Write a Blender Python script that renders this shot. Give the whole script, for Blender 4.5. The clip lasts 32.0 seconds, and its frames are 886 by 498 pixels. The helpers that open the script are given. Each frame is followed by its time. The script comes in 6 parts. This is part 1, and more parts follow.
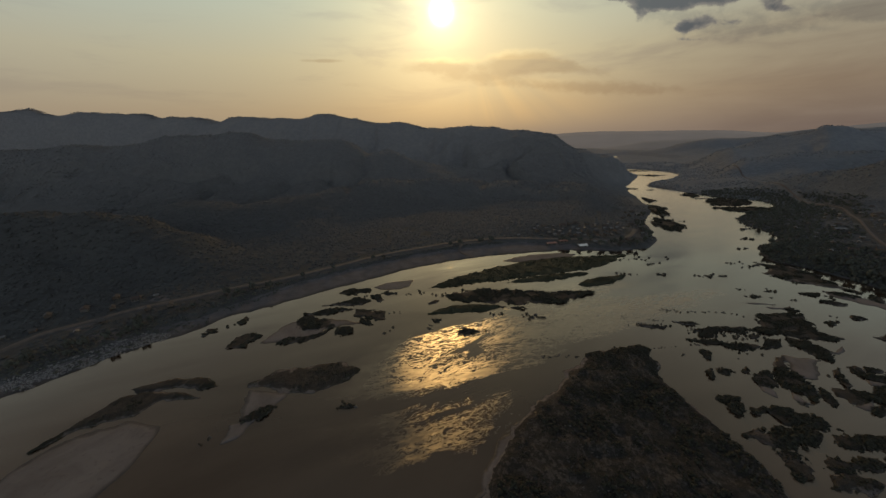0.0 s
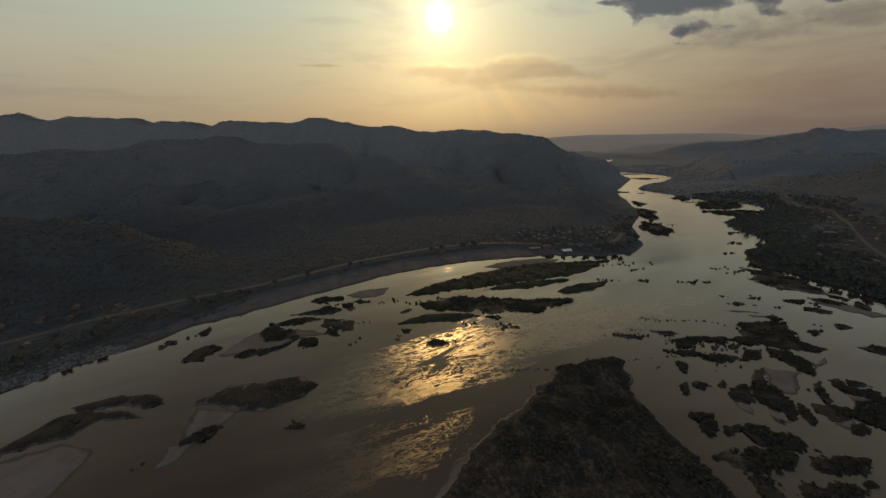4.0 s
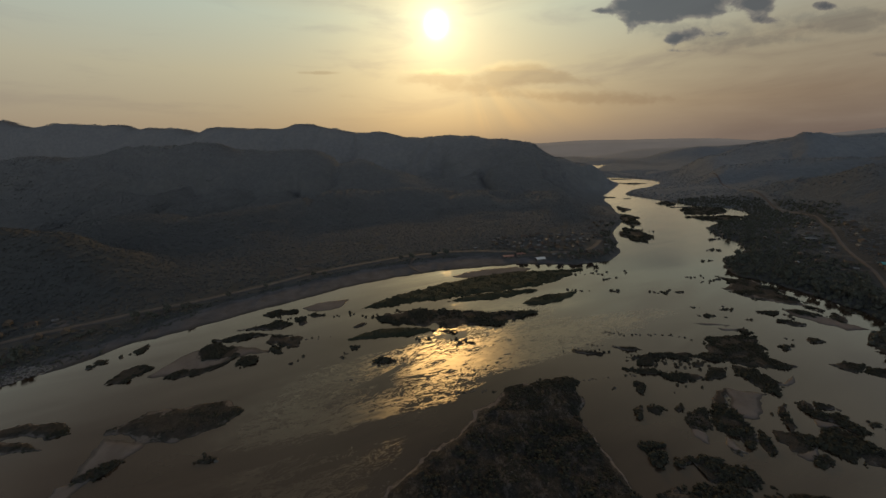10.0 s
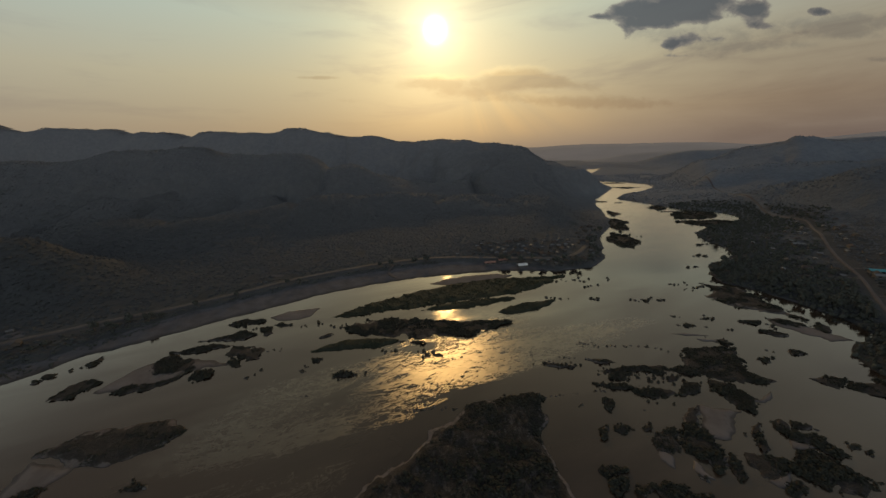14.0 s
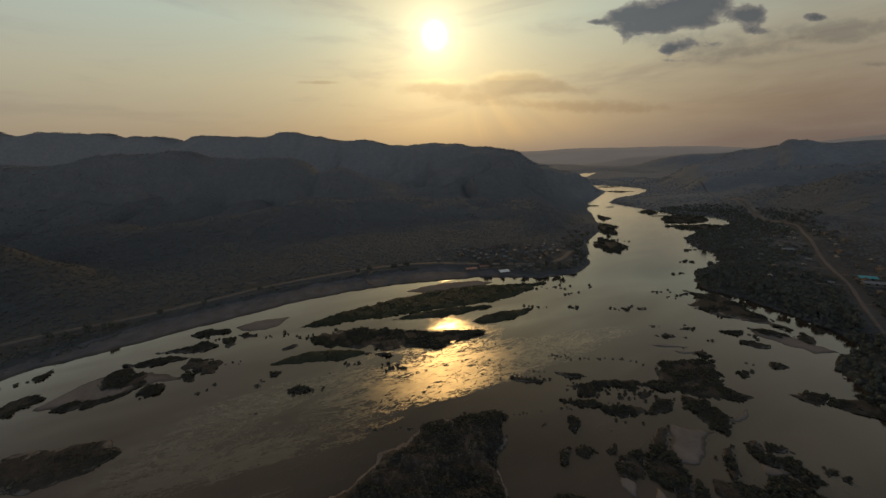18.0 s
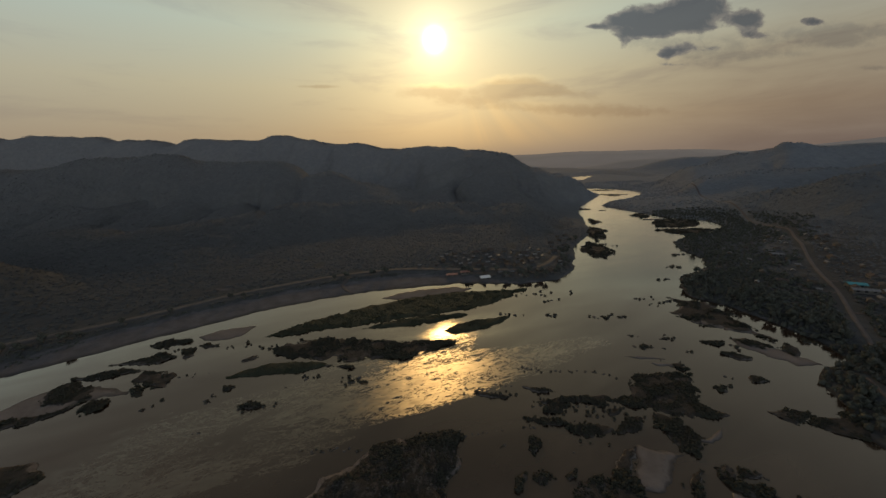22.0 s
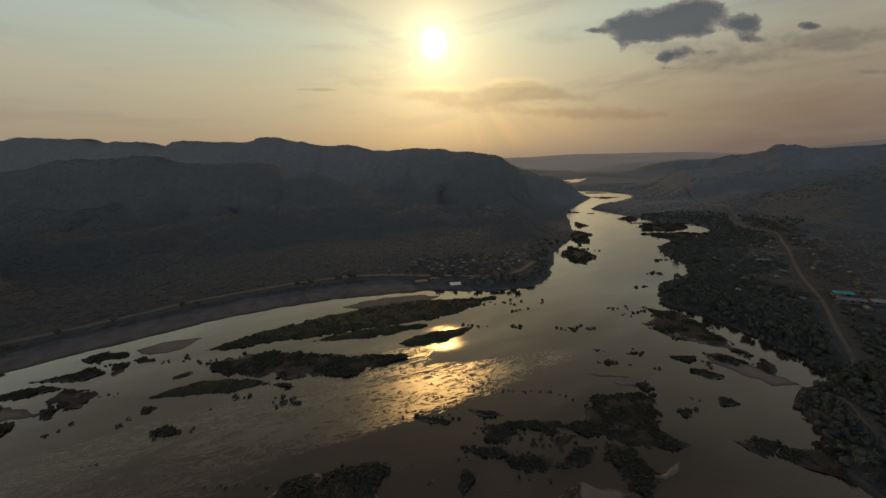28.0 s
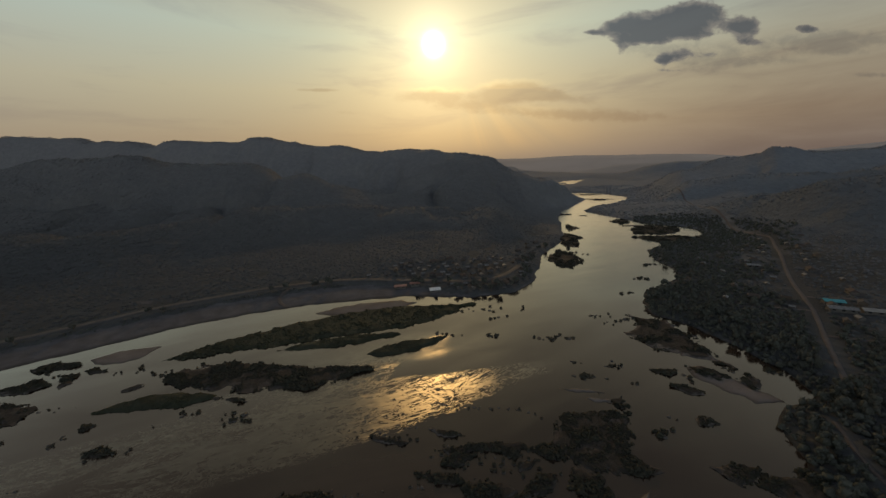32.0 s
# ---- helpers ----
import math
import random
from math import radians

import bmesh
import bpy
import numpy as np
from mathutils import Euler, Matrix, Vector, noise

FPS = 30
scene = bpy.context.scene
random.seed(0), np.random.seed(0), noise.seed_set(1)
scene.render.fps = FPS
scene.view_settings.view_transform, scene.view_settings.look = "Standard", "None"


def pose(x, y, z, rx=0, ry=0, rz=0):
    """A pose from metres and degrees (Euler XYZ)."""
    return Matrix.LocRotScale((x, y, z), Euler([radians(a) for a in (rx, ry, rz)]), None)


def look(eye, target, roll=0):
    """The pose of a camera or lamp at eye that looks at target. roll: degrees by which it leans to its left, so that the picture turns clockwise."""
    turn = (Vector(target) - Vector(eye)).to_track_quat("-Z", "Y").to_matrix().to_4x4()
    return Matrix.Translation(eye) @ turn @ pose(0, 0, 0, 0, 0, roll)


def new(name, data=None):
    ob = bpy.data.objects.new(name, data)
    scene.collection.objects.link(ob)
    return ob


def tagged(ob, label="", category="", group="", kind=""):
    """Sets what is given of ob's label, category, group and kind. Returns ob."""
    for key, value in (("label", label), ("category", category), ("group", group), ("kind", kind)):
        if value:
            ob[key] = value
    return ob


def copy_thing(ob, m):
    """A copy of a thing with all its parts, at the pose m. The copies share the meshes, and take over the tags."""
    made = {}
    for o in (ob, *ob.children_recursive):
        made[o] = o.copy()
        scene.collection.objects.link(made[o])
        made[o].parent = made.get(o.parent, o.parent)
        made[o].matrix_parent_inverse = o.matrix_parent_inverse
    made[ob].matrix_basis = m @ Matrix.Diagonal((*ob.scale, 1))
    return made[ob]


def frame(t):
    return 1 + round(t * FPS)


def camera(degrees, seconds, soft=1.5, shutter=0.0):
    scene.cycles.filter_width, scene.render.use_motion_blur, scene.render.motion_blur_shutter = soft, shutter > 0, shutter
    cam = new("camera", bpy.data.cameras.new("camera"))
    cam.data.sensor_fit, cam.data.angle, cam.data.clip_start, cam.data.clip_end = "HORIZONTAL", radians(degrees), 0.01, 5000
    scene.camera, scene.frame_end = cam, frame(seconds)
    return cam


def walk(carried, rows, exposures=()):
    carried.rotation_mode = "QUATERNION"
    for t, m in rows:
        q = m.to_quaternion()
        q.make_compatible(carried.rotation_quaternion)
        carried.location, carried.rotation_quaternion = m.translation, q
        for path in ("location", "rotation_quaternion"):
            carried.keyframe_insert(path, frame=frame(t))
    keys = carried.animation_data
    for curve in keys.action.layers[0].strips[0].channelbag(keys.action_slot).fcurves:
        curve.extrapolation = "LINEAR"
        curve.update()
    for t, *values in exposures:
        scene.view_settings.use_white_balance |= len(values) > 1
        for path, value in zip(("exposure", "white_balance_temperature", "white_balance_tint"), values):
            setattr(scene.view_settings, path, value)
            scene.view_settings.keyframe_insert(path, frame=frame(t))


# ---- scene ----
cam = camera(106.0, 32.0)
# seconds, eye x, y, z, yaw, pitch, roll of the flight
PATH = [
    (0.0, -0.08, 0.01, 119.97, -0.019, -18.407, -2.192),
    (1.0, 4.61, 2.34, 119.62, -0.083, -18.259, -2.207),
    (2.0, 9.44, 4.59, 119.28, -0.149, -18.111, -2.241),
    (3.0, 14.36, 6.79, 118.96, -0.214, -17.964, -2.286),
    (4.0, 19.33, 8.94, 118.64, -0.280, -17.816, -2.334),
    (5.0, 24.33, 11.06, 118.34, -0.345, -17.669, -2.381),
    (6.0, 29.34, 13.17, 118.04, -0.408, -17.521, -2.423),
    (7.0, 34.35, 15.26, 117.74, -0.470, -17.372, -2.460),
    (8.0, 39.36, 17.35, 117.45, -0.529, -17.221, -2.490),
    (9.0, 44.36, 19.44, 117.16, -0.585, -17.068, -2.514),
    (10.0, 49.35, 21.53, 116.88, -0.637, -16.912, -2.532),
    (11.0, 54.33, 23.63, 116.61, -0.686, -16.754, -2.545),
    (12.0, 59.32, 25.73, 116.33, -0.730, -16.594, -2.555),
    (13.0, 64.31, 27.85, 116.05, -0.770, -16.431, -2.563),
    (14.0, 69.31, 29.98, 115.77, -0.805, -16.267, -2.570),
    (15.0, 74.31, 32.12, 115.48, -0.836, -16.103, -2.578),
    (16.0, 79.33, 34.28, 115.18, -0.862, -15.940, -2.586),
    (17.0, 84.36, 36.46, 114.87, -0.884, -15.780, -2.597),
    (18.0, 89.39, 38.67, 114.54, -0.903, -15.624, -2.610),
    (19.0, 94.42, 40.89, 114.19, -0.918, -15.473, -2.624),
    (20.0, 99.45, 43.14, 113.82, -0.931, -15.331, -2.638),
    (21.0, 104.47, 45.43, 113.43, -0.943, -15.199, -2.652),
    (22.0, 109.46, 47.75, 113.01, -0.953, -15.077, -2.665),
    (23.0, 114.41, 50.10, 112.57, -0.964, -14.969, -2.674),
    (24.0, 119.31, 52.49, 112.11, -0.976, -14.875, -2.678),
    (25.0, 124.15, 54.92, 111.64, -0.990, -14.795, -2.675),
    (26.0, 128.92, 57.40, 111.17, -1.008, -14.730, -2.663),
    (27.0, 133.59, 59.91, 110.72, -1.030, -14.678, -2.641),
    (28.0, 138.17, 62.46, 110.29, -1.059, -14.638, -2.608),
    (29.0, 142.64, 65.05, 109.93, -1.094, -14.605, -2.564),
    (30.0, 147.01, 67.67, 109.64, -1.138, -14.577, -2.509),
    (31.0, 151.28, 70.32, 109.49, -1.191, -14.546, -2.446),
    (32.0, 155.47, 72.97, 109.50, -1.254, -14.503, -2.379),
]
walk(cam, [(t, pose(x, y, z, 90 + pitch, 0, yaw) @ pose(0, 0, 0, 0, 0, roll)) for t, x, y, z, yaw, pitch, roll in PATH])

# ---- light: a low hazy sun over the hills and its sky ----
SUN_AZ, SUN_EL = radians(1.09), radians(17.0)
SUN_DIR = Vector((math.sin(SUN_AZ) * math.cos(SUN_EL), math.cos(SUN_AZ) * math.cos(SUN_EL), math.sin(SUN_EL)))
scene.view_settings.exposure = 0.0


class Graph:
    """A small wrapper to write node trees as arithmetic."""

    def __init__(self, tree):
        self.tree = tree
        tree.nodes.clear()

    def add(self, kind, **settings):
        node = self.tree.nodes.new(kind)
        for key, value in settings.items():
            if key in node.inputs:
                self.put(node.inputs[key], value)
        return node

    def put(self, socket, value):
        if isinstance(value, bpy.types.NodeSocket):
            self.tree.links.new(value, socket)
        elif isinstance(value, (tuple, list)) and len(value) == 3 and socket.type == "RGBA":
            socket.default_value = (*value, 1)
        else:
            socket.default_value = value

    def math(self, op, a, b=0.0, c=0.0, clamp=False):
        node = self.tree.nodes.new("ShaderNodeMath")
        node.operation, node.use_clamp = op, clamp
        for socket, value in zip(node.inputs, (a, b, c)):
            self.put(socket, value)
        return node.outputs[0]

    def vec(self, op, a, b=(0, 0, 0), scale=1.0):
        node = self.tree.nodes.new("ShaderNodeVectorMath")
        node.operation = op
        self.put(node.inputs[0], a)
        self.put(node.inputs[1], b)
        if op == "SCALE":
            self.put(node.inputs[3], scale)
        return node.outputs[1] if op in ("DOT_PRODUCT", "LENGTH") else node.outputs[0]

    def step(self, value, low, high, a=0.0, b=1.0):
        node = self.tree.nodes.new("ShaderNodeMapRange")
        node.interpolation_type = "SMOOTHSTEP"
        for socket, v in zip(node.inputs, (value, low, high, a, b)):
            self.put(socket, v)
        return node.outputs[0]

    def mix(self, fac, a, b, blend="MIX"):
        node = self.tree.nodes.new("ShaderNodeMix")
        node.data_type, node.blend_type = "RGBA", blend
        self.put(node.inputs[0], fac)
        self.put(node.inputs[6], a)
        self.put(node.inputs[7], b)
        return node.outputs[2]

    def noise(self, vector, scale, detail=4.0, rough=0.55, distortion=0.0):
        node = self.tree.nodes.new("ShaderNodeTexNoise")
        self.put(node.inputs["Vector"], vector)
        self.put(node.inputs["Scale"], scale)
        self.put(node.inputs["Detail"], detail)
        self.put(node.inputs["Roughness"], rough)
        self.put(node.inputs["Distortion"], distortion)
        return node.outputs[0]

    def ramp(self, fac, stops):
        node = self.tree.nodes.new("ShaderNodeValToRGB")
        self.put(node.inputs[0], fac)
        els = node.color_ramp.elements
        while len(els) < len(stops):
            els.new(0.5)
        for el, (at, color) in zip(els, stops):
            el.position, el.color = at, (*color, 1)
        return node.outputs[0]

    def xyz(self, x, y, z):
        node = self.tree.nodes.new("ShaderNodeCombineXYZ")
        for socket, value in zip(node.inputs, (x, y, z)):
            self.put(socket, value)
        return node.outputs[0]


def make_sky():
    world = bpy.data.worlds.new("evening_sky")
    scene.world = world
    world.use_nodes = True
    g = Graph(world.node_tree)
    way = g.add("ShaderNodeTexCoord").outputs["Generated"]
    split = g.add("ShaderNodeSeparateXYZ", Vector=way)
    x, y, z = split.outputs
    deg = 180 / math.pi
    el = g.math("MULTIPLY", g.math("ARCSINE", z), deg)
    az = g.math("MULTIPLY", g.math("ARCTAN2", x, y), deg)
    off = g.math("MULTIPLY", g.math("ARCCOSINE", g.math("MINIMUM", g.vec("DOT_PRODUCT", way, tuple(SUN_DIR)), 1.0)), deg)
    up = g.math("DIVIDE", g.math("MAXIMUM", el, 0.0), 90.0)
    # hazy evening air: pinkish at the horizon, straw yellow above, pale grey-blue overhead
    haze = g.ramp(up, SKY_STOPS)
    # the unseen sky behind is raised, to fill the slopes facing it
    side = g.step(off, 68.0, 130.0, 1.0, SKY_BACK)
    haze = g.mix(1.0, haze, g.xyz(side, side, side), "MULTIPLY")
    warm = g.ramp(g.math("DIVIDE", off, 90.0), [(0.0, (1.12, 1.06, 0.86)), (0.25, (1.03, 1.02, 0.95)), (0.55, (0.91, 0.95, 1.01)), (1.0, (0.74, 0.87, 1.12))])
    haze = g.mix(1.0, haze, warm, "MULTIPLY")
    sky = g.tree.nodes.new("ShaderNodeTexSky")
    sky.sky_type, sky.sun_disc = "NISHITA", False
    sky.sun_elevation, sky.sun_rotation, sky.dust_density, sky.air_density = SUN_EL, SUN_AZ, 4.0, 1.5
    clear = g.vec("SCALE", sky.outputs[0], scale=0.06)
    color = g.mix(0.9, clear, haze)
    # soft streaks of high cloud
    streak = g.noise(g.xyz(g.math("MULTIPLY", az, 0.05), g.math("MULTIPLY", el, 0.26), 3.0), 1.0, 5.0, 0.6, 0.4)
    veil = g.math("MULTIPLY", g.step(streak, 0.48, 0.72), g.step(el, 2.0, 9.0))
    color = g.mix(g.math("MULTIPLY", veil, 0.55), color, g.mix(1.0, color, (0.72, 0.7, 0.8), "MULTIPLY"))
    # the glow round the sun
    for width, light, tint in SUN_GLOW:
        fall = g.math("EXPONENT", g.math("MULTIPLY", g.math("POWER", g.math("DIVIDE", off, width), 2.0), -1.0))
        color = g.mix(1.0, color, g.vec("SCALE", tint, scale=g.math("MULTIPLY", fall, light)), "ADD")
    # heaps of grey cloud on a flat chart down the valley: across, rise, half width, half height, density
    ahead = g.math("MAXIMUM", y, 0.05)
    u, v = g.math("DIVIDE", x, ahead), g.math("DIVIDE", z, ahead)
    slant = radians(CHART)
    across = g.math("SUBTRACT", g.math("MULTIPLY", u, math.cos(slant)), g.math("MULTIPLY", v, math.sin(slant)))
    rise = g.math("ADD", g.math("MULTIPLY", u, math.sin(slant)), g.math("MULTIPLY", v, math.cos(slant)))

    def heap(blobs, out=0.0):
        total = out
        for a, e, w, h, k in blobs:
            ex = g.math("POWER", g.math("DIVIDE", g.math("SUBTRACT", across, a), w), 2.0)
            ey = g.math("POWER", g.math("DIVIDE", g.math("SUBTRACT", rise, e), h), 2.0)
            total = g.math("ADD", total, g.math("MULTIPLY", g.math("EXPONENT", g.math("MULTIPLY", g.math("ADD", ex, ey), -1.0)), k))
        return total

    def torn(total, amount, noise):
        return g.math("ADD", total, g.math("MULTIPLY", g.math("MULTIPLY", g.math("SUBTRACT", noise, 0.5), amount), g.math("MULTIPLY", total, 2.5, clamp=True)))

    shape = g.noise(g.xyz(g.math("MULTIPLY", across, 20.0), g.math("MULTIPLY", rise, 34.0), 1.0), 1.0, 9.0, 0.62, 0.3)
    veils = g.step(torn(heap(VEILS), 1.6, shape), 0.08, 0.8)
    color = g.mix(g.math("MULTIPLY", veils, 0.55), color, g.mix(1.0, color, (0.55, 0.58, 0.68), "MULTIPLY"))
    body = torn(heap(CLOUDS), 1.25, shape)
    grey = g.step(body, 0.33, 0.66)
    heart = g.mix(g.step(g.math("ADD", body, g.math("MULTIPLY", g.math("SUBTRACT", shape, 0.5), 0.8)), 0.45, 1.15), (0.235, 0.225, 0.205), (0.1, 0.113, 0.126))
    color = g.mix(g.math("MULTIPLY", grey, 0.92), color, heart)
    # the long thin bank below the sun, lit along its upper edge
    bank = torn(heap(BANKS), 1.1, shape)
    above = torn(heap([(a, e + 0.012, w, h, k) for a, e, w, h, k in BANKS]), 1.1, shape)
    color = g.mix(g.math("MULTIPLY", g.step(bank, 0.2, 0.85), 0.55), color, g.mix(1.0, color, (0.7, 0.62, 0.58), "MULTIPLY"))
    rim = g.math("MULTIPLY", g.step(g.math("SUBTRACT", above, bank), 0.12, 0.4), g.math("MULTIPLY", g.step(bank, 0.05, 0.3), g.step(off, 24.0, 9.0)))
    color = g.mix(g.math("MULTIPLY", rim, 0.85), color, g.mix(1.0, color, (1.2, 1.15, 1.05), "MULTIPLY"))
    # faint rays fan out below the bank
    fan = g.math("ARCTAN2", g.math("SUBTRACT", az, 5.0), g.math("SUBTRACT", 13.5, el))
    rays = g.step(g.noise(g.xyz(g.math("MULTIPLY", fan, 3.4), 0.0, 7.0), 1.0, 3.0, 0.5), 0.4, 0.62)
    rays = g.math("MULTIPLY", g.math("MULTIPLY", rays, g.step(el, 9.5, 7.0)), g.math("MULTIPLY", g.step(el, 0.5, 3.5), g.math("MULTIPLY", g.step(az, 3.0, 9.0), g.step(az, 32.0, 18.0))))
    color = g.mix(g.math("MULTIPLY", rays, 0.5), color, g.mix(1.0, color, (1.22, 1.14, 1.0), "MULTIPLY"))
    # a wide thin sheet of cloud dims the sky away from the sun on the cloudy side
    sheet = g.math("MULTIPLY", g.step(az, 17.0, 50.0), g.step(el, 38.0, 6.0))
    sheet = g.math("MULTIPLY", sheet, g.math("ADD", 0.75, g.math("MULTIPLY", g.math("SUBTRACT", streak, 0.5), 1.2)))
    color = g.mix(g.math("MULTIPLY", sheet, 0.85), color, g.mix(1.0, color, (0.54, 0.48, 0.48), "MULTIPLY"))
    # a dimming added high on the other side, mostly unseen, to darken the water
    left_dim = g.math("MULTIPLY", g.step(az, -24.0, -58.0), g.step(el, 17.0, 32.0))
    color = g.mix(g.math("MULTIPLY", left_dim, 0.9), color, g.mix(1.0, color, (0.54, 0.49, 0.5), "MULTIPLY"))
    back = g.add("ShaderNodeBackground", Color=color, Strength=SKY_STRENGTH)
    out = g.add("ShaderNodeOutputWorld")
    g.tree.links.new(back.outputs[0], out.inputs[0])


SKY_STRENGTH = 1.0
SKY_BACK = 2.3
SKY_STOPS = [(0.0, (0.31, 0.235, 0.178)), (0.05, (0.41, 0.312, 0.205)), (0.12, (0.5, 0.44, 0.3)), (0.2, (0.475, 0.525, 0.44)), (0.25, (0.44, 0.44, 0.365)), (0.34, (0.37, 0.35, 0.285)), (0.47, (0.165, 0.158, 0.14)), (1.0, (0.15, 0.19, 0.25))]
SUN_GLOW = [(1.05, 9.0, (1.0, 0.8, 0.45)), (4.0, 0.4, (1.0, 0.93, 0.6)), (10.5, 0.16, (1.0, 0.88, 0.45))]
CHART = 2.6
CLOUDS = [(0.514, 0.352, 0.061, 0.0247, 1.15), (0.61, 0.363, 0.089, 0.0322, 1.35), (0.714, 0.384, 0.072, 0.0383, 1.35), (0.575, 0.326, 0.068, 0.0119, 0.8), (0.664, 0.342, 0.085, 0.0119, 0.6), (0.43, 0.342, 0.036, 0.0059, 0.8), (0.847, 0.362, 0.046, 0.0235, 1.35), (0.875, 0.325, 0.041, 0.0107, 0.85), (0.685, 0.292, 0.05, 0.018, 0.78), (0.64, 0.278, 0.028, 0.0137, 0.9), (0.666, 0.252, 0.063, 0.007, 0.6), (1.026, 0.359, 0.034, 0.0112, 1.1), (0.517, 0.303, 0.019, 0.0214, 0.5), (0.775, 0.294, 0.041, 0.0109, 0.5)]
VEILS = [(0.76, 0.292, 0.17, 0.03, 0.55), (0.6, 0.31, 0.1, 0.02, 0.4), (1.127, 0.339, 0.151, 0.0214, 0.75), (1.106, 0.306, 0.112, 0.0123, 0.5), (1.242, 0.248, 0.056, 0.0071, 0.7), (0.953, 0.282, 0.096, 0.0096, 0.4), (0.828, 0.273, 0.127, 0.0097, 0.4), (0.721, 0.252, 0.111, 0.0111, 0.3), (1.005, 0.324, 0.19, 0.0188, 0.35)]
BANKS = [(0.02, 0.177, 0.12, 0.02, 0.85), (0.19, 0.186, 0.05, 0.024, 0.8), (0.255, 0.194, 0.085, 0.023, 1.0), (0.335, 0.182, 0.075, 0.014, 0.7), (0.12, 0.158, 0.1, 0.012, 0.5), (0.447, 0.17, 0.09, 0.014, 0.35), (0.148, 0.143, 0.159, 0.0131, 0.4), (-0.308, 0.191, 0.058, 0.0049, 0.9), (-0.228, 0.135, 0.062, 0.0101, 0.4), (0.55, 0.132, 0.18, 0.0192, 0.6), (0.388, 0.135, 0.161, 0.0176, 0.5)]
make_sky()

sun_data = bpy.data.lights.new("sun", "SUN")
sun_data.energy, sun_data.angle, sun_data.color = 0.85, radians(1.0), (1.0, 0.58, 0.19)
sun = new("sun", sun_data)
sun.matrix_world = look(SUN_DIR * 100, (0, 0, 0))

# ---- materials ----


def surface(name, build):
    mat = bpy.data.materials.new(name)
    mat.use_nodes = True
    g = Graph(mat.node_tree)
    shader = g.tree.nodes.new("ShaderNodeBsdfPrincipled")
    out = g.tree.nodes.new("ShaderNodeOutputMaterial")
    g.tree.links.new(shader.outputs[0], out.inputs[0])
    for key, value in build(g).items():
        g.put(shader.inputs[key], value)
    return mat


def bump(g, height, strength, distance):
    node = g.tree.nodes.new("ShaderNodeBump")
    g.put(node.inputs["Height"], height)
    g.put(node.inputs["Strength"], strength)
    g.put(node.inputs["Distance"], distance)
    return node.outputs[0]


def place(g):
    return g.add("ShaderNodeNewGeometry").outputs["Position"]


def island_random(g):
    return g.add("ShaderNodeNewGeometry").outputs["Random Per Island"]


def object_random(g):
    return g.add("ShaderNodeObjectInfo").outputs["Random"]


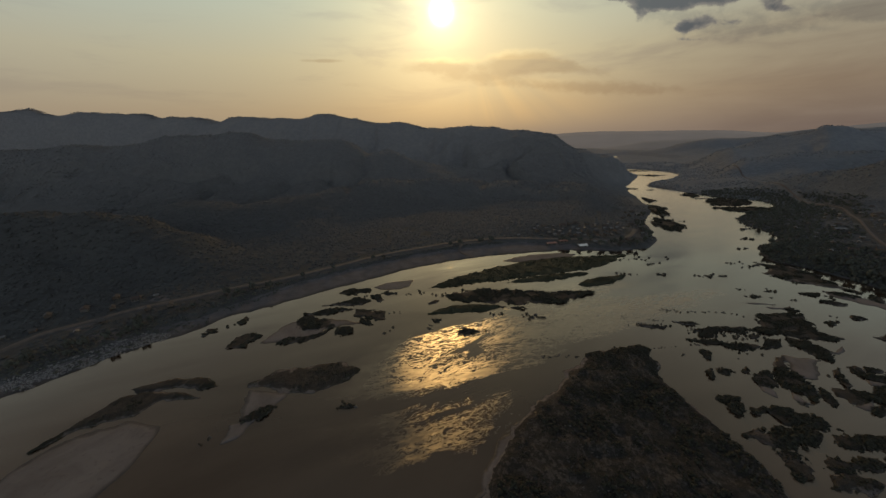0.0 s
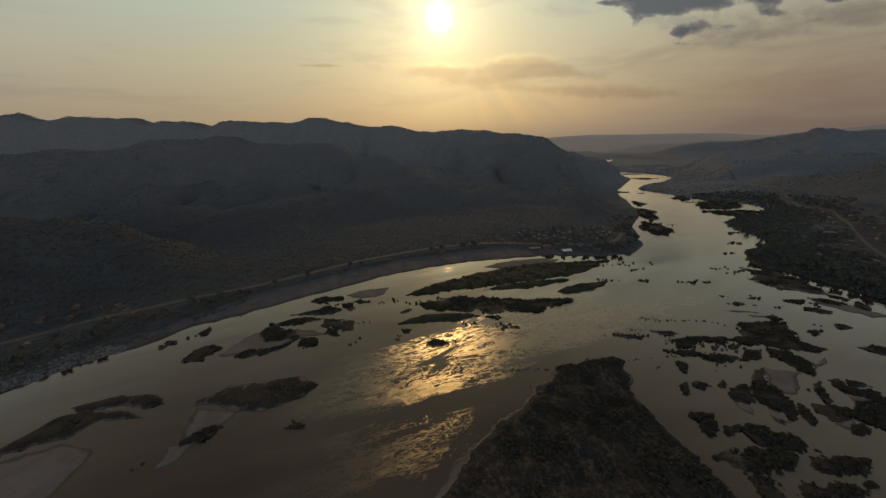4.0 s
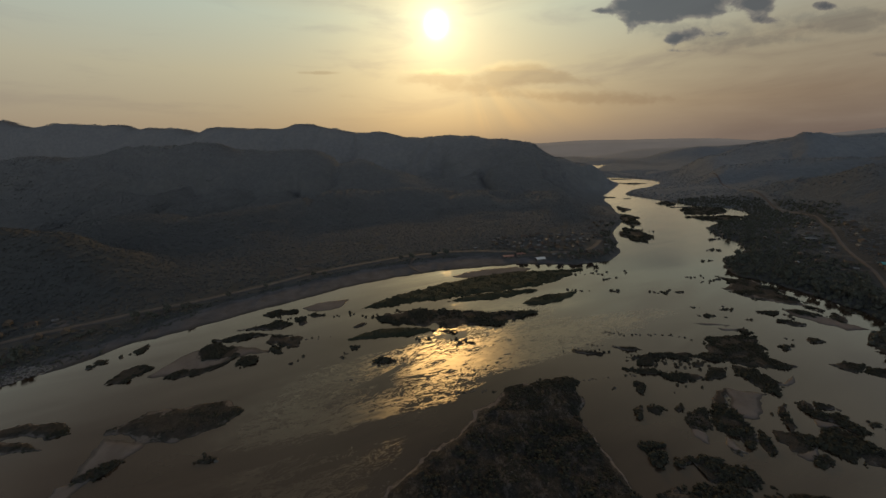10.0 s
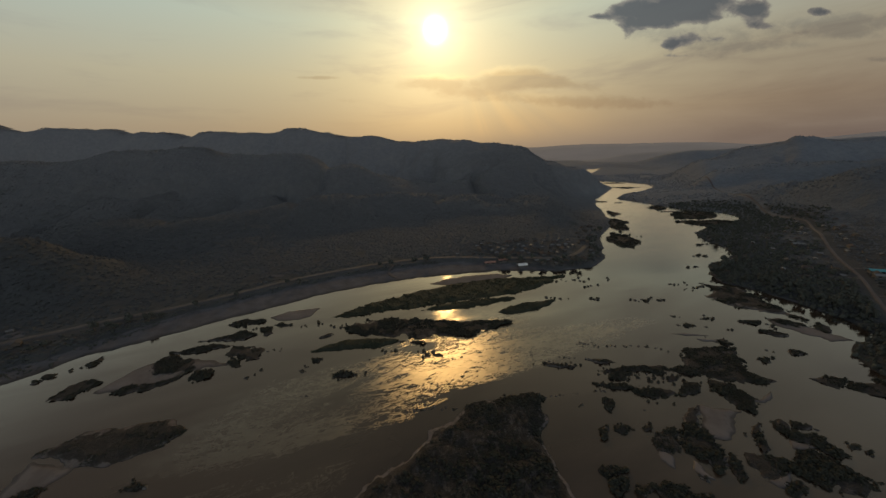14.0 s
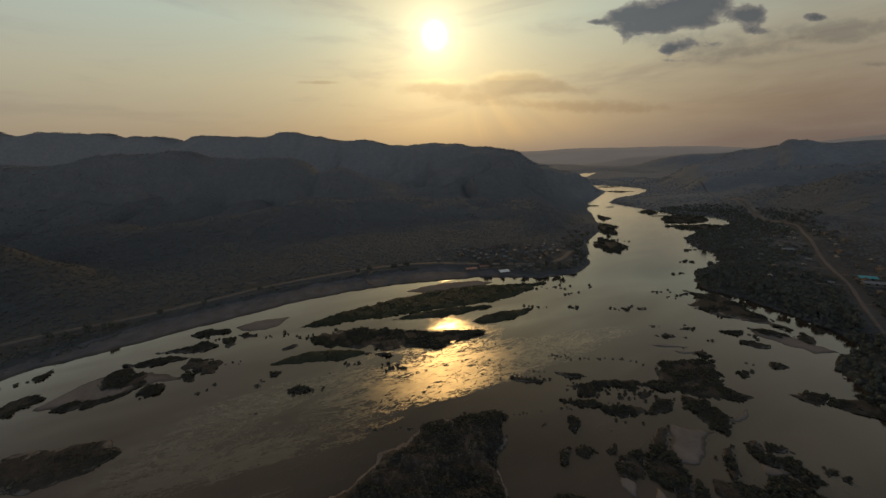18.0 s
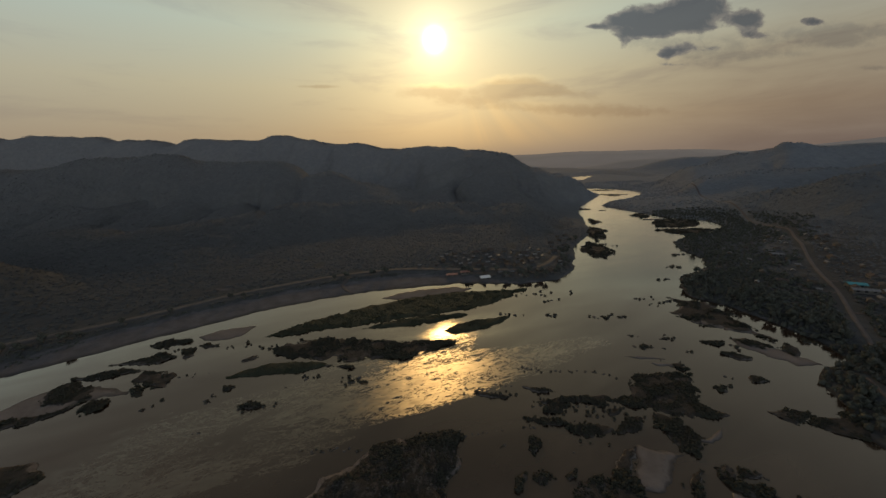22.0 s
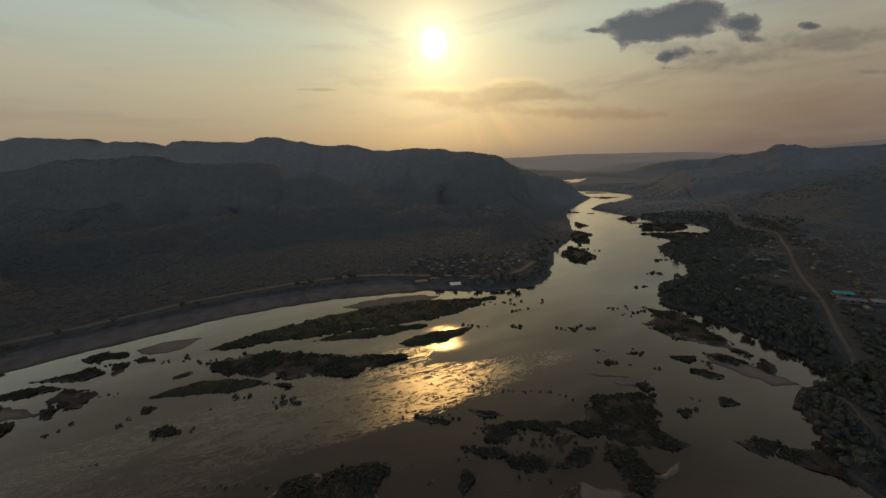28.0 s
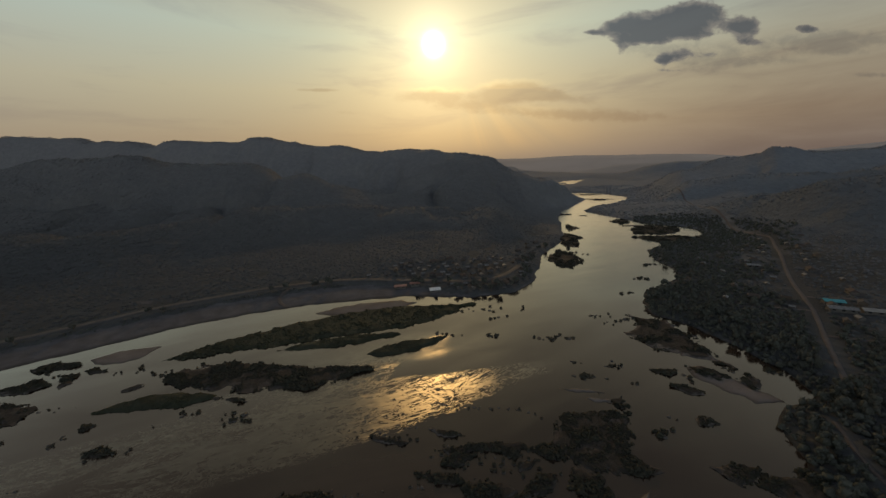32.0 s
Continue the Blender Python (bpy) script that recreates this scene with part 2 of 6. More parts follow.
def water_surface():
    mat = bpy.data.materials.new("river_water")
    mat.use_nodes = True
    g = Graph(mat.node_tree)
    p = place(g)
    x, y, _ = g.add("ShaderNodeSeparateXYZ", Vector=p).outputs
    # the current runs across the valley: everything is drawn out along it
    turned = g.add("ShaderNodeVectorRotate", Vector=p, Angle=radians(-20)).outputs[0]
    flow = g.vec("MULTIPLY", turned, (0.4, 1.0, 1.0))
    # broken water: zones of short ripples, a lace of thin filaments that closes up in the heart of each zone
    zone = g.noise(flow, 0.021, 5.0, 0.62, 0.7)
    # the rapids run in one long band down the middle of the stream, with a weaker one below it
    reach = g.math("ADD", g.math("SUBTRACT", y, g.math("MULTIPLY", x, 0.47)), g.math("MULTIPLY", g.math("SUBTRACT", g.noise(flow, 0.05, 4.0, 0.6, 0.5), 0.5), 36.0))
    rough = g.math("SUBTRACT", reach, g.math("MULTIPLY", x, -0.28))
    band = g.math("MULTIPLY", g.math("MULTIPLY", g.step(rough, 130.0, 146.0), g.step(reach, 116.0, 138.0)), g.step(reach, 208.0, 188.0))
    lower = g.math("MULTIPLY", g.math("MULTIPLY", g.step(rough, 92.0, 106.0), g.step(rough, 138.0, 122.0)), g.step(x, 60.0, 20.0))
    zone = g.math("ADD", zone, g.math("MULTIPLY", g.math("SUBTRACT", g.math("MAXIMUM", band, lower), 1.0), 0.25))
    zone = g.math("ADD", zone, g.step(x, 95.0, 40.0, 0.0, 0.05))
    fill = g.step(zone, RIPPLE, g.step(x, 20.0, 90.0, RIPPLE + 0.2, RIPPLE + 0.3))
    drawn = g.vec("MULTIPLY", turned, (0.34, 1.0, 1.0))
    ruffle = 0.0
    for scale, thin, wide in ((0.07, 0.01, 0.055), (0.32, 0.016, 0.08)):
        away = g.math("ABSOLUTE", g.math("SUBTRACT", g.noise(drawn, scale, 5.0, 0.66, 1.5), 0.5))
        edge = g.math("ADD", thin, g.math("MULTIPLY", fill, wide))
        ruffle = g.math("MAXIMUM", ruffle, g.step(away, edge, g.math("MULTIPLY", edge, 0.85)))
    ruffle = g.math("MULTIPLY", ruffle, g.step(zone, RIPPLE - 0.04, RIPPLE + 0.01))
    drift = g.math("MULTIPLY", g.math("SUBTRACT", g.noise(flow, 0.03, 4.0, 0.6, 0.8), 0.5), 110.0)
    along = g.math("ADD", x, drift)
    middle = g.math("MULTIPLY", g.step(along, -70.0, -5.0), g.step(along, 260.0, 190.0))
    # behind the islands the water is evenly rippled by the wind
    rear = g.math("MULTIPLY", g.step(y, 238.0, 246.0), g.step(g.math("SUBTRACT", y, g.math("MULTIPLY", x, 0.2)), 252.0, 244.0))
    rear = g.math("MULTIPLY", rear, g.math("MULTIPLY", g.step(x, 40.0, 70.0), g.step(x, 170.0, 130.0)))
    ruffle = g.math("MAXIMUM", g.math("MULTIPLY", ruffle, g.math("MULTIPLY", middle, g.step(y, 262.0, 236.0))), g.math("MULTIPLY", rear, 0.4))
    # all the open stream is faintly ruffled, the slack under the left bank and the upper river are not
    open_stream = g.math("MULTIPLY", g.math("MULTIPLY", g.step(along, -90.0, 0.0), g.step(along, 240.0, 150.0)), g.step(reach, 215.0, 188.0))
    # short wavelets with their crests lying across the valley: each facet tilts its own way
    crest = g.vec("MULTIPLY", g.add("ShaderNodeVectorRotate", Vector=p, Angle=radians(-14)).outputs[0], (0.32, 1.0, 1.0))
    chop = g.noise(crest, 0.62, 4.0, 0.66, 0.8)
    cross = g.noise(g.vec("ADD", crest, (37.0, 11.0, 0.0)), 0.62, 4.0, 0.68, 0.8)
    swirl = g.noise(flow, 0.045, 4.0, 0.55, 1.6)
    eddy = g.math("MULTIPLY", g.noise(flow, 0.3, 4.0, 0.6, 1.2), g.step(g.noise(flow, 0.02, 3.0, 0.5, 0.5), 0.42, 0.62, 0.003, 0.016))
    normal = bump(g, g.math("ADD", g.math("MULTIPLY", swirl, 0.025), eddy), 1.0, WAVES)
    # the ripples lean upstream; long slow boils tilt the slack water a little
    lean = g.math("MULTIPLY", ruffle, g.math("ADD", LEAN, g.math("MULTIPLY", g.math("SUBTRACT", chop, 0.5), STEEP)))
    lean = g.math("ADD", lean, g.math("MULTIPLY", open_stream, 0.04))
    # the upper river runs evenly, combed by a light wind
    upper = g.math("MULTIPLY", g.step(y, 290.0, 380.0), g.step(x, 150.0, 230.0))
    boil = g.step(y, 290.0, 380.0, 0.085, 0.03)
    lean = g.math("ADD", lean, g.math("MULTIPLY", g.math("SUBTRACT", g.noise(g.vec("MULTIPLY", turned, (0.25, 1.0, 1.0)), 0.05, 6.0, 0.62, 0.8), 0.5), boil))
    comb = g.noise(g.vec("MULTIPLY", turned, (0.2, 1.0, 1.0)), 0.16, 5.0, 0.7, 0.6)
    lean = g.math("ADD", lean, g.math("MULTIPLY", upper, g.math("MULTIPLY", g.math("SUBTRACT", comb, 0.5), 0.07)))
    sway = g.math("MULTIPLY", ruffle, g.math("ADD", 0.03, g.math("MULTIPLY", g.math("SUBTRACT", cross, 0.5), STEEP * 0.8)))
    normal = g.vec("NORMALIZE", g.vec("ADD", normal, g.xyz(sway, lean, 0.0)))
    mud = g.mix(g.step(g.noise(flow, 0.02, 5.0, 0.6, 0.5), 0.35, 0.7), (0.02, 0.0132, 0.0098), (0.029, 0.0195, 0.0148))
    # the mud turns paler and greener downstream
    mud = g.mix(g.step(g.math("ADD", y, drift), 190.0, 90.0), mud, g.mix(1.0, mud, (2.35, 2.65, 2.55), "MULTIPLY"))
    body = g.add("ShaderNodeBsdfDiffuse", Color=mud, Normal=normal)
    sheen = g.add("ShaderNodeBsdfGlossy", Color=(1.0, 0.95, 0.88), Roughness=g.math("ADD", g.math("ADD", g.math("ADD", 0.11, g.math("MULTIPLY", upper, 0.13)), g.math("MULTIPLY", open_stream, 0.06)), g.math("MULTIPLY", ruffle, GLITTER)), Normal=normal)
    sheen.distribution = "BECKMANN"
    mix = g.add("ShaderNodeMixShader", Fac=g.math("MULTIPLY", g.add("ShaderNodeFresnel", IOR=1.36, Normal=normal).outputs[0], 2.25, clamp=True))
    g.tree.links.new(body.outputs[0], mix.inputs[1])
    g.tree.links.new(sheen.outputs[0], mix.inputs[2])
    out = g.tree.nodes.new("ShaderNodeOutputMaterial")
    g.tree.links.new(mix.outputs[0], out.inputs[0])
    return mat


RIPPLE, GLITTER, LEAN, STEEP = 0.465, 0.19, 0.085, 0.27
WAVES = 0.9


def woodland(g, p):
    """Wood colour with haze painted in: paler up the hills and up the valley."""
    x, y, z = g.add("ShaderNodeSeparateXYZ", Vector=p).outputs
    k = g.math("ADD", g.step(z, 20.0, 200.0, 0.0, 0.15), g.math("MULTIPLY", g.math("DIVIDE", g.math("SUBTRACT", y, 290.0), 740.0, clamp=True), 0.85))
    # across the river the colour is paled further, towards a bluer haze tone
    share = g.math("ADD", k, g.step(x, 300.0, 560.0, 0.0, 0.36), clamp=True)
    hazed = g.mix(g.step(x, 260.0, 700.0), HAZED_WOOD, HAZED_VALLEY)
    return g.mix(share, NEAR_WOOD, hazed)


# wood close by, then the paler tones that stand in for haze
NEAR_WOOD, HAZED_WOOD = (0.055, 0.058, 0.06), (0.155, 0.156, 0.163)
HAZED_VALLEY = (0.143, 0.154, 0.172)


def mat_ground(g):
    p = place(g)
    zone = g.add("ShaderNodeAttribute")
    zone.attribute_name = "zone"
    bare, field, _ = g.add("ShaderNodeSeparateColor", Color=zone.outputs["Color"]).outputs
    n1, n2, n3 = g.noise(p, 0.012, 5.0, 0.6), g.noise(p, 0.09, 5.0, 0.65), g.noise(p, 1.1, 4.0, 0.6)
    crowns = g.tree.nodes.new("ShaderNodeTexVoronoi")
    g.put(crowns.inputs["Vector"], p)
    g.put(crowns.inputs["Scale"], 0.17)
    crown = g.math("SUBTRACT", 1.0, crowns.outputs["Distance"])
    # wood near the river, paled by painted haze up the hills
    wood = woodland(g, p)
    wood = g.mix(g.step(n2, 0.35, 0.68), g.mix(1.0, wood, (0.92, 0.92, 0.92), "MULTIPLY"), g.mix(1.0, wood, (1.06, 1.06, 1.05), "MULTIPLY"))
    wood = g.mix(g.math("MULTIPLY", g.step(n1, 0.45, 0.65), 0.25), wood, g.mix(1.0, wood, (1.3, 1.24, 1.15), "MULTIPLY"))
    land = g.mix(g.step(n1, 0.3, 0.7), (0.053, 0.053, 0.055), (0.046, 0.049, 0.048))
    land = g.mix(g.step(n2, 0.4, 0.75), land, (0.06, 0.059, 0.06))
    sand = g.mix(g.step(n2, 0.3, 0.7), (0.072, 0.069, 0.072), (0.105, 0.101, 0.106))
    sand = g.mix(g.step(n3, 0.55, 0.8), sand, (0.08, 0.076, 0.077))
    color = g.mix(field, wood, land)
    edge = g.step(g.math("ADD", bare, g.math("MULTIPLY", g.math("SUBTRACT", n3, 0.5), 0.5)), 0.35, 0.6)
    color = g.mix(edge, color, sand)
    wet = g.step(g.add("ShaderNodeSeparateXYZ", Vector=p).outputs[2], 0.05, 0.5, 0.5, 1.0)
    color = g.mix(1.0, color, g.xyz(wet, wet, wet), "MULTIPLY")
    relief = g.math("ADD", g.math("MULTIPLY", n3, 0.4), g.math("MULTIPLY", n2, 2.0))
    relief = g.math("ADD", relief, g.math("MULTIPLY", crown, g.math("SUBTRACT", 1.6, g.math("MULTIPLY", g.math("MAXIMUM", edge, field), 1.4))))
    return {"Base Color": color, "Roughness": 0.95, "Specular IOR Level": 0.1, "Normal": bump(g, relief, 0.8, 0.8)}


def mat_sand(g):
    p = place(g)
    n1, n2, n3 = g.noise(p, 0.06, 4.0, 0.6, 0.6), g.noise(p, 0.5, 5.0, 0.6), g.noise(p, 4.0, 3.0, 0.6)
    color = g.mix(g.step(n1, 0.3, 0.7), (0.1, 0.088, 0.083), (0.142, 0.126, 0.12))
    color = g.mix(g.step(n2, 0.55, 0.8), color, (0.078, 0.068, 0.064))
    z = g.add("ShaderNodeSeparateXYZ", Vector=p).outputs[2]
    wet = g.step(g.math("ADD", z, g.math("MULTIPLY", g.math("SUBTRACT", n2, 0.5), 0.1)), 0.05, 0.3, 0.32, 1.0)
    color = g.mix(1.0, color, g.xyz(wet, wet, wet), "MULTIPLY")
    return {"Base Color": color, "Roughness": g.step(z, 0.02, 0.2, 0.45, 0.95), "Specular IOR Level": 0.25, "Normal": bump(g, g.math("ADD", n2, g.math("MULTIPLY", n3, 0.2)), 0.5, 0.35)}


def mat_grassy(g):
    """Low island ground grown over with grass."""
    p = place(g)
    n2, n3 = g.noise(p, 0.45, 5.0, 0.65), g.noise(p, 2.6, 4.0, 0.6)
    color = g.mix(g.step(n2, 0.3, 0.7), (0.026, 0.032, 0.021), (0.046, 0.049, 0.034))
    color = g.mix(g.step(n3, 0.5, 0.75), color, (0.022, 0.021, 0.018))
    z = g.add("ShaderNodeSeparateXYZ", Vector=p).outputs[2]
    wet = g.step(z, 0.0, 0.35, 0.4, 1.0)
    color = g.mix(1.0, color, g.xyz(wet, wet, wet), "MULTIPLY")
    return {"Base Color": color, "Roughness": 0.92, "Specular IOR Level": 0.2, "Normal": bump(g, g.math("ADD", n3, g.math("MULTIPLY", n2, 2.0)), 0.9, 0.6)}


def mat_shore(g, mud=0.0):
    """Scrubby ground that gives way to sand low down and in open patches."""
    p = place(g)
    n1, n2, n3 = g.noise(p, 0.075, 4.0, 0.6, 0.8), g.noise(p, 0.45, 5.0, 0.65), g.noise(p, 2.6, 4.0, 0.6)
    soil = g.mix(g.step(n2, 0.4, 0.7), (0.029, 0.026, 0.023), (0.05, 0.043, 0.039))
    soil = g.mix(g.step(n3, 0.5, 0.75), soil, (0.022, 0.024, 0.019))
    sand = g.mix(g.step(n2, 0.3, 0.7), (0.088, 0.078, 0.073), (0.128, 0.114, 0.108))
    sand = g.mix(mud, sand, g.mix(g.step(n2, 0.3, 0.7), (0.044, 0.038, 0.035), (0.066, 0.058, 0.054)))
    z = g.add("ShaderNodeSeparateXYZ", Vector=p).outputs[2]
    low = g.math("ADD", g.math("MULTIPLY", g.math("SUBTRACT", n1, 0.5), 2.6), g.math("SUBTRACT", 0.42, z))
    low = g.math("ADD", low, g.math("MULTIPLY", g.math("SUBTRACT", n2, 0.5), 0.5))
    color = g.mix(g.step(low, -0.08, 0.12), soil, sand)
    wet = g.step(g.math("ADD", z, g.math("MULTIPLY", g.math("SUBTRACT", n2, 0.5), 0.1)), 0.05, 0.16, 0.28, 1.0)
    color = g.mix(1.0, color, g.xyz(wet, wet, wet), "MULTIPLY")
    return {"Base Color": color, "Roughness": 0.93, "Specular IOR Level": 0.2, "Normal": bump(g, g.math("ADD", n3, g.math("MULTIPLY", n2, 2.0)), 0.8, 0.5)}


def mat_rocky(g):
    """Dark scrubby island soil with pale worn patches, ribs of rock and a beach round its foot."""
    p = place(g)
    n1, n2, n3 = g.noise(p, 0.06, 5.0, 0.62, 0.9), g.noise(p, 0.5, 5.0, 0.65), g.noise(p, 2.6, 4.0, 0.6)
    soil = g.mix(g.step(n2, 0.4, 0.7), (0.022, 0.021, 0.019), (0.038, 0.034, 0.031))
    ribs = g.math("ABSOLUTE", g.math("SUBTRACT", g.noise(g.vec("MULTIPLY", p, (1.0, 0.45, 1.0)), 0.11, 5.0, 0.6, 1.0), 0.5))
    soil = g.mix(g.math("MULTIPLY", g.step(ribs, 0.05, 0.015), g.step(n2, 0.42, 0.6)), soil, (0.066, 0.058, 0.054))
    soil = g.mix(g.math("MULTIPLY", g.step(n1, 0.54, 0.68), g.step(n3, 0.35, 0.6)), soil, (0.046, 0.04, 0.037))
    sand = g.mix(g.step(n2, 0.3, 0.7), (0.115, 0.1, 0.094), (0.16, 0.142, 0.134))
    z = g.add("ShaderNodeSeparateXYZ", Vector=p).outputs[2]
    low = g.math("ADD", g.math("SUBTRACT", 0.75, z), g.math("MULTIPLY", g.math("SUBTRACT", n2, 0.5), 1.2))
    color = g.mix(g.step(low, -0.1, 0.15), soil, sand)
    wet = g.step(z, 0.02, 0.16, 0.3, 1.0)
    color = g.mix(1.0, color, g.xyz(wet, wet, wet), "MULTIPLY")
    return {"Base Color": color, "Roughness": 0.93, "Specular IOR Level": 0.2, "Normal": bump(g, g.math("ADD", n3, g.math("MULTIPLY", n2, 2.0)), 0.9, 0.5)}


def foliage(a, b, c):
    def build(g):
        r = island_random(g)
        n = g.noise(place(g), 0.03, 3.0, 0.6)
        color = g.mix(r, a, b)
        color = g.mix(g.step(n, 0.42, 0.7), color, c)
        return {"Base Color": color, "Roughness": 0.85, "Specular IOR Level": 0.15}
    return build


def mat_forest(g):
    p = place(g)
    n = g.noise(p, 0.03, 3.0, 0.6)
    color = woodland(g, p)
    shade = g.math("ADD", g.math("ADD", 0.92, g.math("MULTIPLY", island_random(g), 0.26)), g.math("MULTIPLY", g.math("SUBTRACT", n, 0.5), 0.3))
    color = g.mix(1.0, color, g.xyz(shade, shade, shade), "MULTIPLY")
    return {"Base Color": color, "Roughness": 0.9, "Specular IOR Level": 0.1}


def plain(color, other, rough=0.8, scale=2.0, metal=0.0, relief=0.02):
    def build(g):
        p = place(g)
        n = g.noise(p, scale, 5.0, 0.6)
        tone = g.mix(g.step(n, 0.35, 0.7), color, other)
        tone = g.mix(g.math("MULTIPLY", object_random(g), 0.45), tone, g.mix(1.0, tone, (0.55, 0.52, 0.5), "MULTIPLY"))
        return {"Base Color": tone, "Roughness": rough, "Metallic": metal, "Normal": bump(g, n, 0.5, relief)}
    return build


WATER = water_surface()
GROUND = surface("hill_ground", mat_ground)
SAND = surface("river_sand", mat_sand)
SHORE = surface("shore_ground", mat_shore)
ROCKY = surface("rocky_ground", mat_rocky)
MUDDY = surface("muddy_ground", lambda g: mat_shore(g, 0.9))
GRASSY = surface("grassy_ground", mat_grassy)
LEAF_FOREST = surface("forest_leaves", mat_forest)
LEAF_BUSH = surface("shrub_leaves", foliage((0.058, 0.064, 0.055), (0.08, 0.086, 0.074), (0.073, 0.077, 0.068)))
LEAF_SHRUB = surface("island_leaves", foliage((0.025, 0.027, 0.021), (0.039, 0.04, 0.031), (0.035, 0.035, 0.028)))
LEAF_REED = surface("reed_leaves", foliage((0.029, 0.035, 0.022), (0.043, 0.048, 0.031), (0.038, 0.04, 0.028)))
BARK = surface("tree_bark", plain((0.07, 0.055, 0.042), (0.12, 0.1, 0.08), 0.9, 3.0, 0.0, 0.05))
RUBBLE = surface("pale_rubble", plain((0.13, 0.128, 0.13), (0.19, 0.186, 0.188), 0.9, 1.4, 0.0, 0.1))
ROCK = surface("river_rock", plain((0.05, 0.047, 0.045), (0.085, 0.08, 0.076), 0.9, 1.2, 0.0, 0.2))
DIRT = surface("road_dirt", plain((0.062, 0.054, 0.053), (0.084, 0.073, 0.071), 0.95, 0.25, 0.0, 0.1))
ASPHALT = surface("road_asphalt", plain((0.055, 0.053, 0.053), (0.085, 0.08, 0.079), 0.9, 0.2, 0.0, 0.05))
CONCRETE = surface("pale_concrete", plain((0.2, 0.195, 0.185), (0.28, 0.27, 0.26), 0.85, 0.6, 0.0, 0.04))
PLASTER = surface("house_plaster", plain((0.08, 0.076, 0.072), (0.12, 0.114, 0.108), 0.85, 0.7))
TIMBER = surface("house_timber", plain((0.075, 0.06, 0.048), (0.11, 0.09, 0.072), 0.85, 1.5))
TIN = surface("roof_tin", plain((0.17, 0.172, 0.178), (0.09, 0.088, 0.088), 0.7, 0.8, 0.2))
RUST = surface("roof_rust", plain((0.055, 0.051, 0.05), (0.075, 0.07, 0.068), 0.95, 0.9))
TILE = surface("roof_tile", plain((0.065, 0.046, 0.04), (0.052, 0.042, 0.038), 0.85, 1.2))
PINK = surface("roof_pink_sheet", plain((0.34, 0.17, 0.13), (0.26, 0.14, 0.11), 0.6, 0.6, 0.1))
BLUE = surface("roof_blue_sheet", plain((0.03, 0.23, 0.27), (0.05, 0.3, 0.33), 0.45, 0.5, 0.1))
WHITE = surface("roof_white_sheet", plain((0.72, 0.72, 0.7), (0.6, 0.6, 0.58), 0.4, 0.5, 0.1))
GLASS_DARK = surface("window_glass", lambda g: {"Base Color": (0.02, 0.022, 0.025), "Roughness": 0.08, "IOR": 1.5})

# ---- helpers for meshes ----


def mesh_from(name, verts, faces, mat, smooth=False):
    """One mesh from arrays of vertices and of triangles or quads."""
    verts, faces = np.asarray(verts, np.float32), np.asarray(faces, np.int32)
    me = bpy.data.meshes.new(name)
    count, size = faces.shape
    me.vertices.add(len(verts))
    me.vertices.foreach_set("co", verts.ravel())
    me.loops.add(count * size)
    me.loops.foreach_set("vertex_index", faces.ravel())
    me.polygons.add(count)
    me.polygons.foreach_set("loop_start", np.arange(0, count * size, size, dtype=np.int32))
    me.polygons.foreach_set("loop_total", np.full(count, size, np.int32))
    me.polygons.foreach_set("use_smooth", np.full(count, smooth))
    me.materials.append(mat)
    me.update(calc_edges=True)
    return me


def part(name, bm, mat, parent, label=""):
    """A bmesh, or a finished mesh, as one mesh object under a thing or a part."""
    if isinstance(bm, bmesh.types.BMesh):
        me = bpy.data.meshes.new(name)
        bm.to_mesh(me)
        bm.free()
        me.materials.append(mat)
    else:
        me = bm
    ob = new(name, me)
    ob.parent = parent
    return tagged(ob, label)


def box(bm, x0, x1, y0, y1, z0, z1):
    made = bmesh.ops.create_cube(bm, size=1)["verts"]
    bmesh.ops.scale(bm, vec=(x1 - x0, y1 - y0, z1 - z0), verts=made)
    bmesh.ops.translate(bm, vec=((x0 + x1) / 2, (y0 + y1) / 2, (z0 + z1) / 2), verts=made)
    return made


def boxed(x0, x1, y0, y1, z0, z1, soft=0.0):
    bm = bmesh.new()
    box(bm, x0, x1, y0, y1, z0, z1)
    if soft:
        bmesh.ops.bevel(bm, geom=bm.edges[:], offset=soft, segments=1, affect="EDGES")
    return bm


def smooth(v, a, b):
    k = np.clip((v - a) / (b - a), 0, 1)
    return k * k * (3 - 2 * k)


def lattice(ix, iy, seed):
    h = (ix * 374761393 + iy * 668265263 + seed * 974711) & 0x7FFFFFFF
    h = ((h ^ (h >> 13)) * 1274126177) & 0x7FFFFFFF
    return ((h ^ (h >> 16)) & 0xFFFF) / 65535.0


def noise2(x, y, seed=0):
    """Value noise, 0 to 1, over arrays."""
    x, y = np.asarray(x, float), np.asarray(y, float)
    ix, iy = np.floor(x).astype(np.int64), np.floor(y).astype(np.int64)
    fx, fy = x - ix, y - iy
    fx, fy = fx * fx * (3 - 2 * fx), fy * fy * (3 - 2 * fy)
    a, b = lattice(ix, iy, seed), lattice(ix + 1, iy, seed)
    c, d = lattice(ix, iy + 1, seed), lattice(ix + 1, iy + 1, seed)
    return (a * (1 - fx) + b * fx) * (1 - fy) + (c * (1 - fx) + d * fx) * fy


def fbm(x, y, seed=0, octaves=5):
    total, size, norm = 0.0, 1.0, 0.0
    for k in range(octaves):
        total = total + size * noise2(np.asarray(x) * 2.03**k + 17 * k, np.asarray(y) * 2.03**k - 9 * k, seed + k)
        norm, size = norm + size, size * 0.5
    return total / norm


